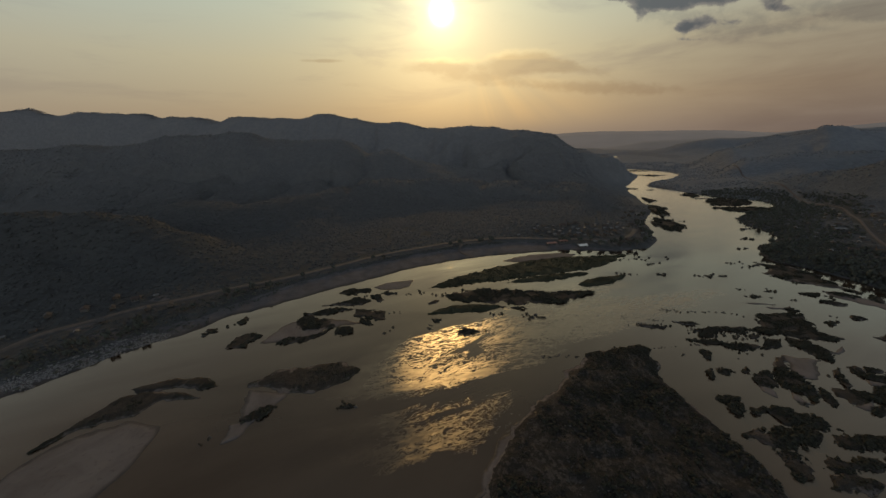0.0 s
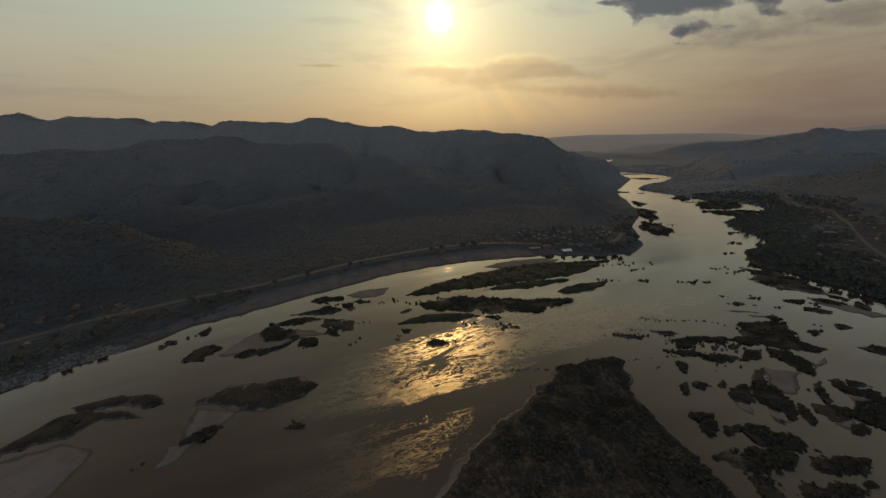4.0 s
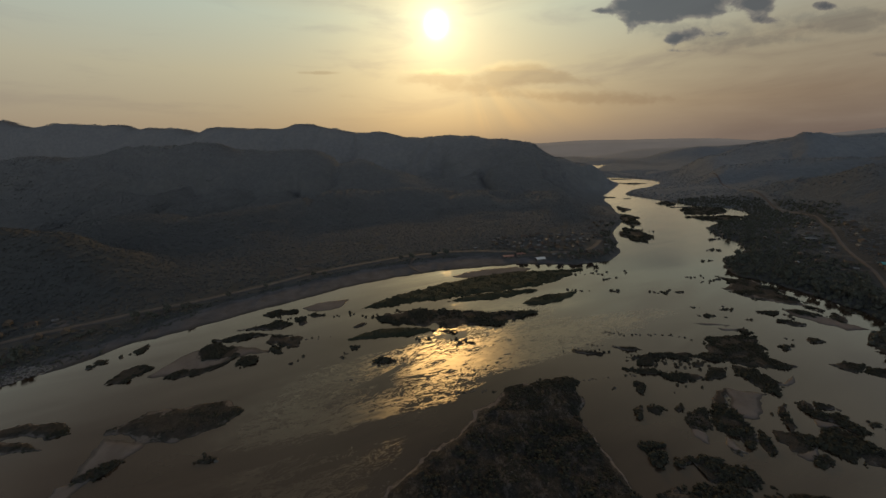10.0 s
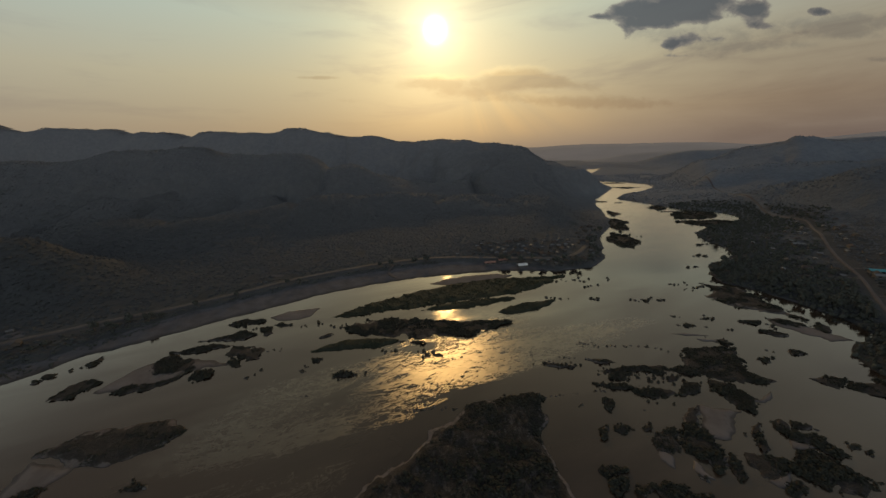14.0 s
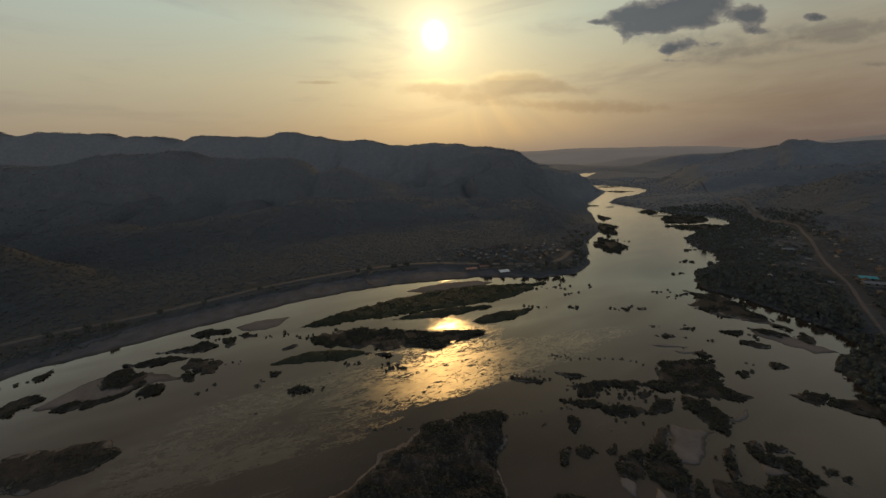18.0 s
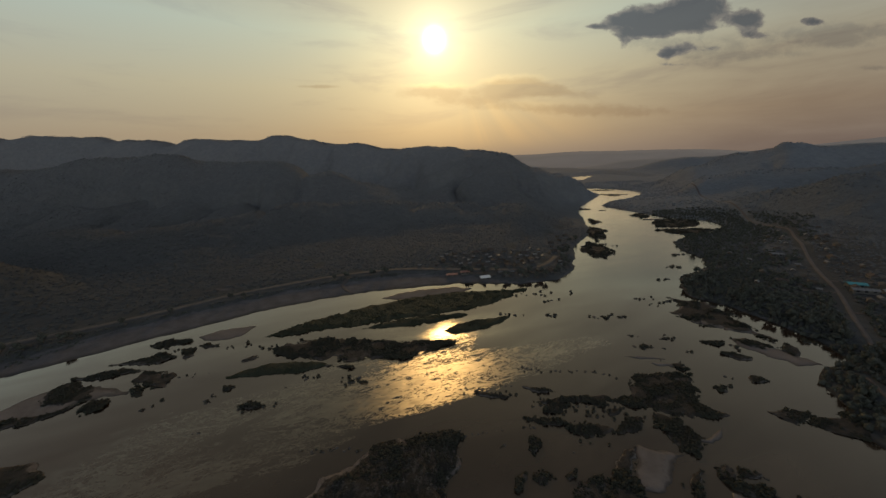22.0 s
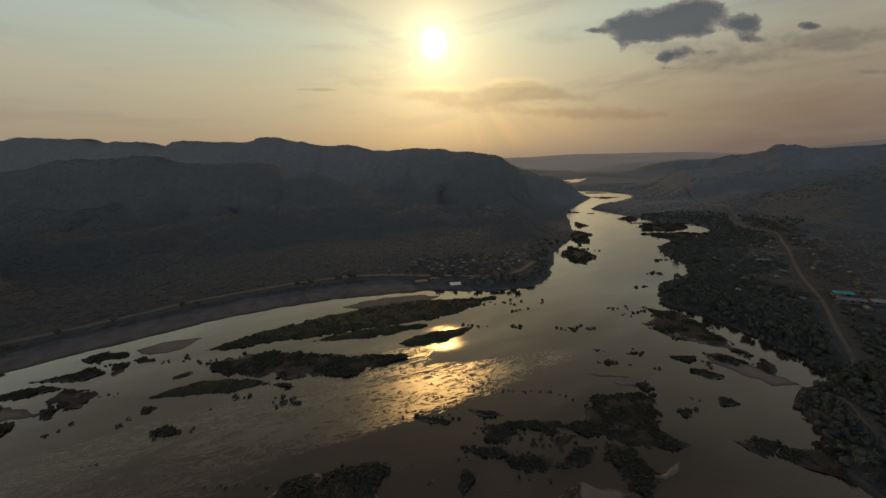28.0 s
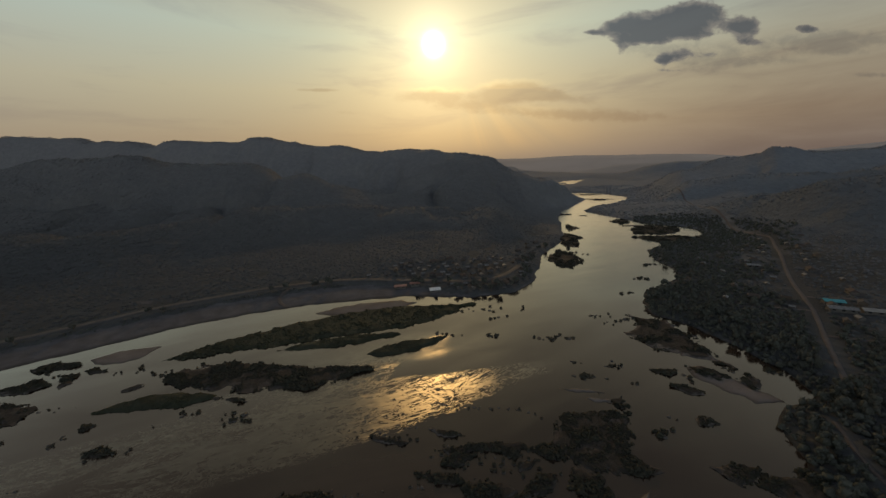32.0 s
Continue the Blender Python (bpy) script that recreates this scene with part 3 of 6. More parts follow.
def to_line(x, y, line):
    """Distance from points to a polyline, and the place along it, counted in corners."""
    best, along = np.full(np.shape(x), 1e9), np.zeros(np.shape(x))
    for k in range(len(line) - 1):
        (ax, ay), (bx, by) = line[k][:2], line[k + 1][:2]
        dx, dy = bx - ax, by - ay
        s = np.clip(((x - ax) * dx + (y - ay) * dy) / (dx * dx + dy * dy), 0, 1)
        d = np.hypot(x - ax - s * dx, y - ay - s * dy)
        near = d < best
        best, along = np.where(near, d, best), np.where(near, k + s, along)
    return best, along


def within(x, y, ring):
    hit = np.zeros(np.shape(x), bool)
    for k in range(len(ring)):
        (x1, y1), (x2, y2) = ring[k - 1], ring[k]
        cut = ((y1 > y) != (y2 > y)) & (x < (x2 - x1) * (y - y1) / (y2 - y1 + 1e-9) + x1)
        hit ^= cut
    return hit


# ---- the lie of the land ----
BANK_LEFT = [(-460, -300), (-330, 30), (-266, 112), (-233, 143), (-199, 178), (-178, 200), (-160, 220), (-118, 245), (-68, 281), (-15, 312), (54, 332), (119, 340), (180, 331), (219, 337),
             (246, 366), (262, 400), (280, 450), (316, 490), (345, 550), (385, 680), (420, 760), (496, 862), (560, 955), (556, 1030), (470, 1105), (300, 1180)]
BANK_RIGHT = [(300, -300), (270, 40), (268, 105), (279, 160), (288, 172), (294, 186), (308, 192), (325, 197), (330, 217), (325, 240), (321, 262), (308, 283), (311, 302), (325, 322),
              (358, 343), (382, 358), (388, 408), (404, 444), (438, 466), (498, 482), (532, 522), (538, 560), (500, 604), (485, 665), (466, 760), (514, 813), (586, 851), (630, 897), (669, 949), (676, 1010), (655, 1085), (590, 1145), (480, 1195), (300, 1260)]
RIVER = BANK_LEFT + BANK_RIGHT[::-1]
# a far reach of the river beyond the bend
FAR_REACH = [(640, 1440), (700, 1410), (800, 1560), (930, 1760), (860, 1770), (740, 1640)]

# crests of the hills: x, y, height; then the half width of the hill
CRESTS = [
    (240.0, [(-2500, 1000, 250), (-1919, 1268, 245), (-1567, 1398, 284), (-1440, 1390, 250), (-1186, 1420, 262), (-943, 1354, 222), (-780, 1310, 205), (-683, 1279, 209), (-520, 1230, 196), (-360, 1176, 204), (-250, 1174, 178), (-148, 1171, 175), (-29, 1130, 147), (66, 1078, 146), (143, 1035, 148), (222, 975, 131), (286, 917, 118), (360, 890, 82), (412, 889, 64), (475, 891, 40), (512, 905, 26), (548, 938, 12)]),
    (190.0, [(-1300, 640, 120), (-857, 690, 130), (-708, 706, 126), (-610, 728, 136), (-496, 751, 146), (-410, 767, 140), (-355, 772, 123), (-238, 795, 123), (-129, 820, 94), (-51, 818, 64), (60, 800, 50)]),
    (110.0, [(-420, 500, 40), (-267, 446, 38), (-195, 525, 42), (-117, 589, 50), (-21, 640, 45), (127, 627, 34), (229, 619, 30), (279, 545, 26)]),
    (85.0, [(-700, 200, 25), (-520, 270, 45), (-410, 275, 68), (-372, 303, 68), (-342, 316, 64), (-308, 322, 52), (-268, 318, 34), (-235, 316, 18), (-205, 316, 8)]),
    (200.0, [(747, 1064, 5), (845, 988, 58), (951, 958, 92), (980, 925, 104), (999, 908, 119), (1020, 897, 112), (1060, 880, 97), (1104, 861, 95), (1245, 836, 110), (1700, 760, 150), (2400, 600, 170)]),
    (130.0, [(620, 652, 9), (640, 565, 44), (660, 484, 64), (740, 430, 76), (1000, 330, 90), (1500, 100, 110)]),
    (120.0, [(650, 860, 8), (725, 800, 44), (790, 745, 59), (860, 690, 60), (960, 610, 74), (1080, 540, 84)]),
    (260.0, [(1000, 1750, 10), (1300, 1600, 70), (1600, 1400, 94), (2000, 1150, 108)]),
    (300.0, [(300, 2500, 60), (600, 2400, 75), (200, 1900, 120), (-600, 2100, 180)]),
]


# bare dirt yards beside the riverside road: centre, half sizes, bareness
CLEARINGS = [(-222, 194, 17, 7, 0.8), (-250, 203, 10, 6, 0.65), (-228, 242, 9, 6, 0.6), (-90, 338, 15, 5, 0.5), (128, 352, 16, 4, 0.6)]


def river_distance(x, y):
    """Metres from the water's edge, positive on land."""
    dl, _ = to_line(x, y, BANK_LEFT)
    dr, _ = to_line(x, y, BANK_RIGHT)
    d = np.minimum(dl, dr)
    return np.where(within(x, y, RIVER), -d, d), dl < dr


def strip_width(x):
    """Metres of bare gravel and sand along the left bank."""
    return 15 + 14 * smooth(x, -180, -125) * smooth(x, 150, 80) - 15 * smooth(x, 140, 190)


def land(x, y):
    """Height of the ground, distance from the water and whether it lies left of the river."""
    x, y = np.asarray(x, float), np.asarray(y, float)
    d, left = river_distance(x, y)
    d = d + (fbm(x / 16, y / 16, 5, 4) - 0.5) * 9 * smooth(np.abs(d), 60, 6)
    w = strip_width(x)
    bank_l = 0.075 * np.clip(d, -3, 40) * smooth(d, w + 60, w) + 2.0 * smooth(d, w - 1, w + 3) + 2.5 * smooth(d, w, w + 60)
    bank_r = 0.2 * np.clip(d, -3, 3) + 3.2 * smooth(d, 1, 14) + 1.6 * smooth(d, 20, 90)
    bank = np.where(left, bank_l, bank_r)
    bed = -2.2 * smooth(-d, 0, 14)
    hills, fold = np.zeros_like(x), np.zeros_like(x)
    for width, line in CRESTS:
        dist, along = to_line(x, y, line)
        k = np.clip(along.astype(int), 0, len(line) - 2)
        hs = np.array([h for *_, h in line], float)
        s = along - k
        s = s * s * (3 - 2 * s)
        top = hs[k] * (1 - s) + hs[k + 1] * s - np.minimum(6.0, 0.06 * hs[k])
        spur = 1 + 0.5 * (fbm(x / (width * 0.55), y / (width * 0.55), int(width), 4) - 0.5) * smooth(dist, 8, width * 0.6)
        shape = 1 / (1 + (dist / (width * 0.62 * spur)) ** 2.4)
        fold = np.maximum(fold, top * 4 * shape * (1 - shape))
        hills = np.maximum(hills, top * shape) + 0.12 * np.minimum(hills, top * shape)
    # ravines run down between the spurs
    gully = 1 - np.abs(2 * fbm(x / 120, y / 190, 61, 4) - 1) * 3.2
    hills = hills - fold * 0.2 * np.clip(gully, 0, 1) ** 1.5 * smooth(fold, 12, 60)
    rough = (fbm(x / 90, y / 90, 21, 5) - 0.5)
    hills = hills * (1 + 0.14 * rough) + 10 * rough * smooth(hills, 6, 60)
    far_left = left * smooth(y, 760, 860)
    z = np.where(d > 0, bank + hills * smooth(d, 22 - 18 * far_left, np.where(left, 100 - 62 * far_left, 150)), bed + np.where(left, 0.08, 0.2) * np.clip(d, -3, 0))
    pool = within(x, y, FAR_REACH) & (fbm(x / 60, y / 25, 71, 3) > 0.42)
    z = np.where((y > 1380) & (x > 600) & (x < 1000) & (y < 1800), np.where(pool, -0.8, np.minimum(z, 3.0)), z)
    return z, d, left


def height_at(x, y):
    z, d, left = land(np.array([float(x)]), np.array([float(y)]))
    return float(z[0])


def spaced(lo, fine_lo, fine_hi, hi, step, grow):
    mid = np.arange(fine_lo, fine_hi + step, step)
    out, v, s = [], fine_hi + step, step
    while v < hi:
        s = s * (1 + grow)
        v += s
        out.append(v)
    back, v, s = [], fine_lo, step
    while v > lo:
        s = s * (1 + grow)
        v -= s
        back.append(v)
    return np.array(back[::-1] + list(mid) + out)


def make_ground():
    xs = spaced(-3200, -330, 620, 3600, 3.8, 0.035)
    ys = spaced(-700, 90, 640, 4300, 3.8, 0.03)
    gx, gy = np.meshgrid(xs, ys)
    z, d, left = land(gx, gy)
    nx, ny = len(xs), len(ys)
    verts = np.stack([gx, gy, z], -1).reshape(-1, 3)
    i = (np.arange(ny - 1)[:, None] * nx + np.arange(nx - 1)[None]).ravel()
    me = mesh_from("ground", verts, np.stack([i, i + 1, i + nx + 1, i + nx], 1), GROUND, True)
    # red: bare sand and gravel, green: open fields
    n = fbm(gx / 22, gy / 22, 40, 4)
    w = strip_width(gx)
    strip = smooth(d, w + 1, w - 1) * left * (0.75 + 0.25 * smooth(n, 0.3, 0.6)) + smooth(d, 4, 2) * (~left) * smooth(n, 0.56, 0.66)
    strip = np.where(d < 0, 1.0, strip)
    strip = np.where((gy > 420), strip * smooth(n, 0.42, 0.56), strip)
    fields = np.zeros_like(gx)
    for cx, cy, rx, ry, k in CLEARINGS:
        blot = ((gx - cx) / rx) ** 2 + ((gy - cy) / ry) ** 2 + 1.6 * (n - 0.5)
        strip = np.maximum(strip, k * smooth(blot, 1.15, 0.7) * (d > 4))
    flat = (~left) * smooth(d, 30, 60) * smooth(z, 22, 10) * smooth(gy, 640, 520)
    fields = np.maximum(fields, flat * smooth(n, 0.32, 0.5))
    fields = np.maximum(fields, left * smooth(z, 14, 6) * smooth(d, 20, 30) * smooth(n, 0.6, 0.68) * smooth(gy, 640, 520))
    zone = np.stack([strip, fields, np.zeros_like(gx), np.ones_like(gx)], -1)
    me.attributes.new("zone", "FLOAT_COLOR", "POINT").data.foreach_set("color", zone.astype(np.float32).ravel())
    tagged(new("ground", me), "river valley ground with wooded hills and bare gravel banks", "ground", kind="structure")
    wide = [(-3300, -800), (3700, -800), (3700, 4400), (-3300, 4400)]
    water = mesh_from("water", [(x, y, 0.0) for x, y in wide], [(0, 1, 2, 3)], WATER)
    tagged(new("water", water), "broad muddy brown river with golden sun ripples", "river", kind="structure")


make_ground()

# ---- clumps of leaves for shrubs and trees ----


def ico(level):
    bm = bmesh.new()
    bmesh.ops.create_icosphere(bm, subdivisions=level, radius=1)
    bm.verts.ensure_lookup_table()
    v = np.array([x.co for x in bm.verts])
    f = np.array([[x.index for x in face.verts] for face in bm.faces])
    bm.free()
    return v, f


ICO1, ICO2 = ico(1), ico(2)


def clump(seed, lumps, leaves, spread=1.0, tall=0.8, leaf=0.3, core=ICO1):
    """A lumpy crown about one unit in radius, standing on z = 0: dark cores with loose leaf sprays round them."""
    r = np.random.RandomState(seed)
    verts, faces, base = [], [], 0
    centres = []
    for k in range(lumps):
        a, rad = r.uniform(0, 6.28), spread * (0.12 + 0.5 * math.sqrt(r.rand())) * (k > 0)
        size = 0.85 if lumps == 1 else r.uniform(0.38, 0.62) if lumps < 6 else r.uniform(0.24, 0.46)
        c = np.array([math.cos(a) * rad, math.sin(a) * rad, tall * r.uniform(0.35, 0.85)])
        centres.append((c, size))
        v = core[0] * (1 + r.uniform(-0.28, 0.22, (len(core[0]), 1))) * size * np.array([1, 1, 0.8 * tall + 0.15]) + c
        v[:, 2] = np.maximum(v[:, 2], -0.05)
        verts.append(v)
        faces.append(core[1] + base)
        base += len(v)
    for k in range(leaves):
        c, size = centres[r.randint(lumps)]
        way = r.normal(size=3)
        way[2] = abs(way[2]) * 0.9 - 0.15
        way /= np.linalg.norm(way)
        at = c + way * size * r.uniform(0.85, 1.18) * np.array([1, 1, 0.85 * tall + 0.15])
        u = np.cross(way, r.normal(size=3))
        u /= np.linalg.norm(u) + 1e-9
        w = np.cross(way, u) + way * r.uniform(-0.6, 0.9)
        s = leaf * r.uniform(0.5, 1.2)
        verts.append(np.array([at - u * s * 0.5, at + u * s * 0.5, at + w * s]))
        faces.append(np.array([[base, base + 1, base + 2]]))
        base += 3
    return np.concatenate(verts), np.concatenate(faces)


BUSH = [clump(10 + k, 2, 14, 1.0, 0.75, 0.46) for k in range(5)]
TUFT = [clump(30 + k, 1, 20, 1.0, 0.5, 0.42) for k in range(3)]
ROCKS = [(ICO1[0] * (1 + np.random.RandomState(k).uniform(-0.35, 0.25, (len(ICO1[0]), 1))) * np.array([1.0, 0.75, 0.7]), ICO1[1]) for k in range(4)]
SPRAY = [clump(110 + k, 2, 28, 0.9, 1.0, 0.42) for k in range(5)]


def dome(seed, leaves):
    """A small far-off crown: a lumpy dome of few faces with loose sprays."""
    r = np.random.RandomState(seed)
    ring = [(math.cos(a) * w, math.sin(a) * w, h) for h, w in ((0.0, 0.85), (0.55, 0.8)) for a in (r.uniform(0, 1) + 2 * math.pi * k / 5 for k in range(5))]
    v = np.array(ring + [(0.1, 0.0, 1.0)]) * (1 + r.uniform(-0.22, 0.22, (11, 1)))
    f = [(k, (k + 1) % 5, 5 + k) for k in range(5)] + [((k + 1) % 5, 5 + (k + 1) % 5, 5 + k) for k in range(5)] + [(5 + k, 5 + (k + 1) % 5, 10) for k in range(5)]
    verts, faces = [v], [np.array(f)]
    for k in range(leaves):
        at = v[r.randint(5, 11)] + r.uniform(-0.2, 0.2, 3)
        verts.append(at + r.uniform(-0.35, 0.35, (3, 3)))
        faces.append(np.array([[11 + 3 * k, 12 + 3 * k, 13 + 3 * k]]))
    return np.concatenate(verts), np.concatenate(faces)


CROWN = [dome(130 + k, 4) for k in range(6)]
FAR = [dome(70 + k, 1) for k in range(5)]


def strew(name, kinds, x, y, z, size, tall, mat, seed=0):
    """Many clumps at the given places, joined into one mesh."""
    r = np.random.RandomState(seed + 1)
    pick, turn = r.randint(0, len(kinds), len(x)), r.uniform(0, 6.28, len(x))
    verts, faces, base = [], [], 0
    for k, (v, f) in enumerate(kinds):
        on = np.where(pick == k)[0]
        if not len(on):
            continue
        c, s = np.cos(turn[on])[:, None], np.sin(turn[on])[:, None]
        vx, vy, vz = v[:, 0][None], v[:, 1][None], v[:, 2][None]
        w = size[on][:, None]
        px = (vx * c - vy * s) * w + x[on][:, None]
        py = (vx * s + vy * c) * w + y[on][:, None]
        pz = vz * tall[on][:, None] + z[on][:, None]
        verts.append(np.stack([px, py, pz], -1).reshape(-1, 3))
        faces.append((f[None] + (np.arange(len(on)) * len(v))[:, None, None]).reshape(-1, 3) + base)
        base += len(on) * len(v)
    return mesh_from(name, np.concatenate(verts), np.concatenate(faces), mat, True)


# ---- islands and sandbars ----
ISLANDS = []
LOOKS = {
    "s": ("sandbar", 0.45, "low bare sandbar of pale brown river sand", "sandbar"),
    "g": ("river_island", 1.3, "low river island covered in green reeds and scrub", "island"),
    "v": ("river_island", 0.6, "small river island overgrown with dark shrubs", "island"),
    "m": ("river_island", 0.8, "river island of sand and rock with patches of shrubs", "island"),
    "b": ("river_island", 1.1, "low river island of dry brown scrub with pale edges", "island"),
    "M": ("river_island", 3.0, "large rocky river island with dry scrub and a sandy edge", "island"),
}


def island(kind, cx, cy, angle, half, lo, hi):
    """A bar in the stream: centre, bearing, half length, and its two edges at seven stations along it."""
    name, top, label, category = LOOKS[kind]
    index = len(ISLANDS)
    ISLANDS.append((kind, cx, cy, half))
    step = min(max(half / 40, 0.55), 2.2) if kind != "M" else 1.1
    mean = max(float(np.mean(np.array(hi) - np.array(lo))), 1.0)
    nu, nv = int(2 * half * 1.1 / step) + 6, max(int(mean * 1.5 / step) + 6, 10)
    u = np.linspace(-1.08, 1.08, nu)
    v = np.linspace(-1.25, 1.25, nv)
    uu, vv = np.meshgrid(u, v, indexing="ij")
    at = np.linspace(-0.97, 0.97, 7)
    low = np.interp(u, at, lo)
    high = np.interp(u, at, hi)
    for _ in range(max(1, nu // 24)):
        low[1:-1] = (low[:-2] + 2 * low[1:-1] + low[2:]) / 4
        high[1:-1] = (high[:-2] + 2 * high[1:-1] + high[2:]) / 4
    mid, wide = (low + high)[:, None] / 2, np.maximum((high - low)[:, None] / 2, 0.35)
    lx, ly = uu * half, mid + vv * wide
    a = radians(angle)
    px, py = cx + lx * math.cos(a) - ly * math.sin(a), cy + lx * math.sin(a) + ly * math.cos(a)
    # metres inside the edge, roughened into coves and points
    inside = np.minimum((1 - np.abs(vv)) * wide, (1 - np.abs(uu)) * half)
    scale = max(min(mean, 14.0), 2.5)
    inside = inside + (fbm(px / scale * 1.6, py / scale * 1.6, 60 + index, 4) - 0.5) * scale * {"s": 0.3, "v": 1.05, "m": 0.95}.get(kind, 0.62)
    if kind in "vm":
        inside = inside + (fbm(px / 6.5, py / 6.5, 160 + index, 3) - 0.5) * min(8.0, scale * 0.75) + (fbm(px / 2.0, py / 2.0, 190 + index, 3) - 0.5) * min(4.0, scale * 0.6) + 0.05 * scale
    elif kind == "s":
        inside = inside + (fbm(px / 5, py / 5, 160 + index, 4) - 0.5) * min(4.0, scale * 0.5)
    reach = max(scale * 0.45, 0.8)
    lump = fbm(px / 5, py / 5, 90 + index, 5)
    if kind == "s":
        z = top * (smooth(inside, -reach * 0.1, reach) * (0.6 + 0.5 * lump)) - 0.5 * smooth(inside, 0, -reach) - 0.02
        z = np.where(inside > 0, 0.09 * smooth(inside, 0, 0.5) + z, z)
    else:
        z = top * smooth(inside, 0, reach) * (0.35 + 0.9 * lump) + 0.35 * smooth(inside, -0.2, 0.8) - 0.15 - 0.8 * smooth(inside, 0, -reach)
        if kind == "M":
            z = z + smooth(inside, 2, 12) * (2.4 * np.abs(fbm(px / 9, py / 9, 7, 5) - 0.5) + 1.2 * (fbm(px / 30, py / 30, 8, 3) - 0.4))
    verts = np.stack([px, py, z], -1).reshape(-1, 3)
    i = (np.arange(nu - 1)[:, None] * nv + np.arange(nv - 1)[None]).ravel()
    quads = np.stack([i, i + nv, i + nv + 1, i + 1], 1)
    keep = z.ravel()[quads].max(1) > -0.45
    me = mesh_from(name, verts, quads[keep], {"s": SAND, "g": GRASSY, "b": SHORE, "m": SHORE, "M": ROCKY}.get(kind, MUDDY), True)
    tagged(new(name, me), label, category, kind="structure")
    if kind == "s":
        return
    # shrubs
    r = np.random.RandomState(300 + index)
    per = {"b": 0.9, "g": 1.0, "v": 0.82, "m": 0.85, "M": 0.85}[kind]
    far = max(1.0, half / 50, math.hypot(cx - 80, cy - 30) / 230)
    count = int(min(4.0 * half * mean / (per * far) ** 2, 9000))
    qi, qj = r.uniform(0, nu - 1.01, count), r.uniform(0, nv - 1.01, count)
    ii, jj = qi.astype(int), qj.astype(int)
    fi, fj = qi - ii, qj - jj

    def pick(arr):
        return (arr[ii, jj] * (1 - fi) + arr[ii + 1, jj] * fi) * (1 - fj) + (arr[ii, jj + 1] * (1 - fi) + arr[ii + 1, jj + 1] * fi) * fj

    bx, by, bz, bi = pick(px), pick(py), pick(z), pick(inside)
    thick = fbm(bx / 7, by / 7, 500 + index, 4)
    need = {"b": 0.46, "g": 0.36, "v": 0.43, "m": 0.48, "M": 0.46}[kind]
    ok = (bi > (-0.25 if kind == "v" else 0.1)) & (bz > -0.2) & (thick > need - (0.06 if kind == "v" else 0.0) * smooth(bi, 2, 0))
    if kind in "vm":
        # stray bushes rooted on stones beside the island
        stray = (bi > -3.5) & (bi <= 0.0) & (r.rand(len(bx)) < 0.13) & (thick > 0.42)
        bz = np.where(stray, np.maximum(bz, 0.0), bz)
        ok |= stray
    if kind == "M":
        ok |= (bi > 0.1) & (bi < 4) & (thick > 0.45)
        # the upstream flank is a bare beach
        ok &= (qj < 0.6 * nv) | (bi > 6) | (qi > 0.72 * nu)
    bx, by, bz, thick = bx[ok], by[ok], bz[ok], thick[ok]
    if not len(bx):
        return
    size = r.uniform(0.55, 1.25, len(bx)) * {"b": 0.5, "g": 0.6, "v": 0.82, "m": 0.72, "M": 0.55}[kind] * min(far, 1.7) * (0.75 + 0.9 * smooth(thick, need, 0.75))
    tall = size * r.uniform(0.8, 1.5, len(bx)) * {"b": 0.45, "g": 0.5, "v": 0.6, "m": 0.6, "M": 0.6}[kind]
    me = strew("shrubs", BUSH if kind != "g" else TUFT + BUSH[:2], bx, by, bz - 0.1, size, tall, LEAF_REED if kind == "g" else LEAF_SHRUB, index)
    words = {"b": "dry brown scrub growing over a low river island", "g": "green reeds and low scrub growing on a river island", "v": "dark green shrubs crowding a river island", "m": "scattered dark shrubs on a sandy river island", "M": "dry dark scrub scattered over a rocky island"}[kind]
    tagged(new("shrubs", me), words, "shrubs", kind="stuff")
    if kind == "M":
        n = 7000
        qi, qj = r.uniform(0, nu - 1.01, n), r.uniform(0, nv - 1.01, n)
        ii, jj = qi.astype(int), qj.astype(int)
        fi, fj = qi - ii, qj - jj
        sx, sy, sz, si = pick(px), pick(py), pick(z), pick(inside)
        ok = (si > 0.0) & (fbm(sx / 6, sy / 6, 77, 4) > 0.42 - 0.1 * smooth(si, 5, 0))
        sx, sy, sz = sx[ok], sy[ok], sz[ok]
        size = 0.12 + 0.42 * r.rand(len(sx)) ** 3
        tagged(new("rocks", strew("rocks", ROCKS, sx, sy, sz + 0.02, size, size * r.uniform(0.5, 1.0, len(sx)), ROCK, 88)), "small pale rocks strewn over the rocky island", "rocks", kind="stuff")


island("v", 217.7, 184.4, 12.3, 20.5, (-1.5, -7.2, -9.9, -11.3, -12.1, -4.8, 5.2), (0.4, 8.4, 12.4, 9.9, 8.1, 7.2, 6.3))
island("v", 209.9, 172.3, -15.2, 23.8, (0.3, -2.6, -1.9, -4.1, -4.5, -3.8, -1.4), (0.9, 3.3, 5.3, 5.2, 5.1, 4.0, -0.6))
island("v", 204.4, 158.1, -88.8, 10.8, (-2.7, -4.7, -6.4, -4.1, -4.2, -4.8, -1.2), (-1.5, 5.2, 4.6, 4.7, 7.6, 5.3, 0.3))
island("v", 169.4, 180.0, 1.2, 17.1, (0.7, -1.6, -1.2, -0.8, -1.4, -2.0, -0.6), (1.1, 1.3, 1.6, 1.9, 2.0, 2.1, 2.2))
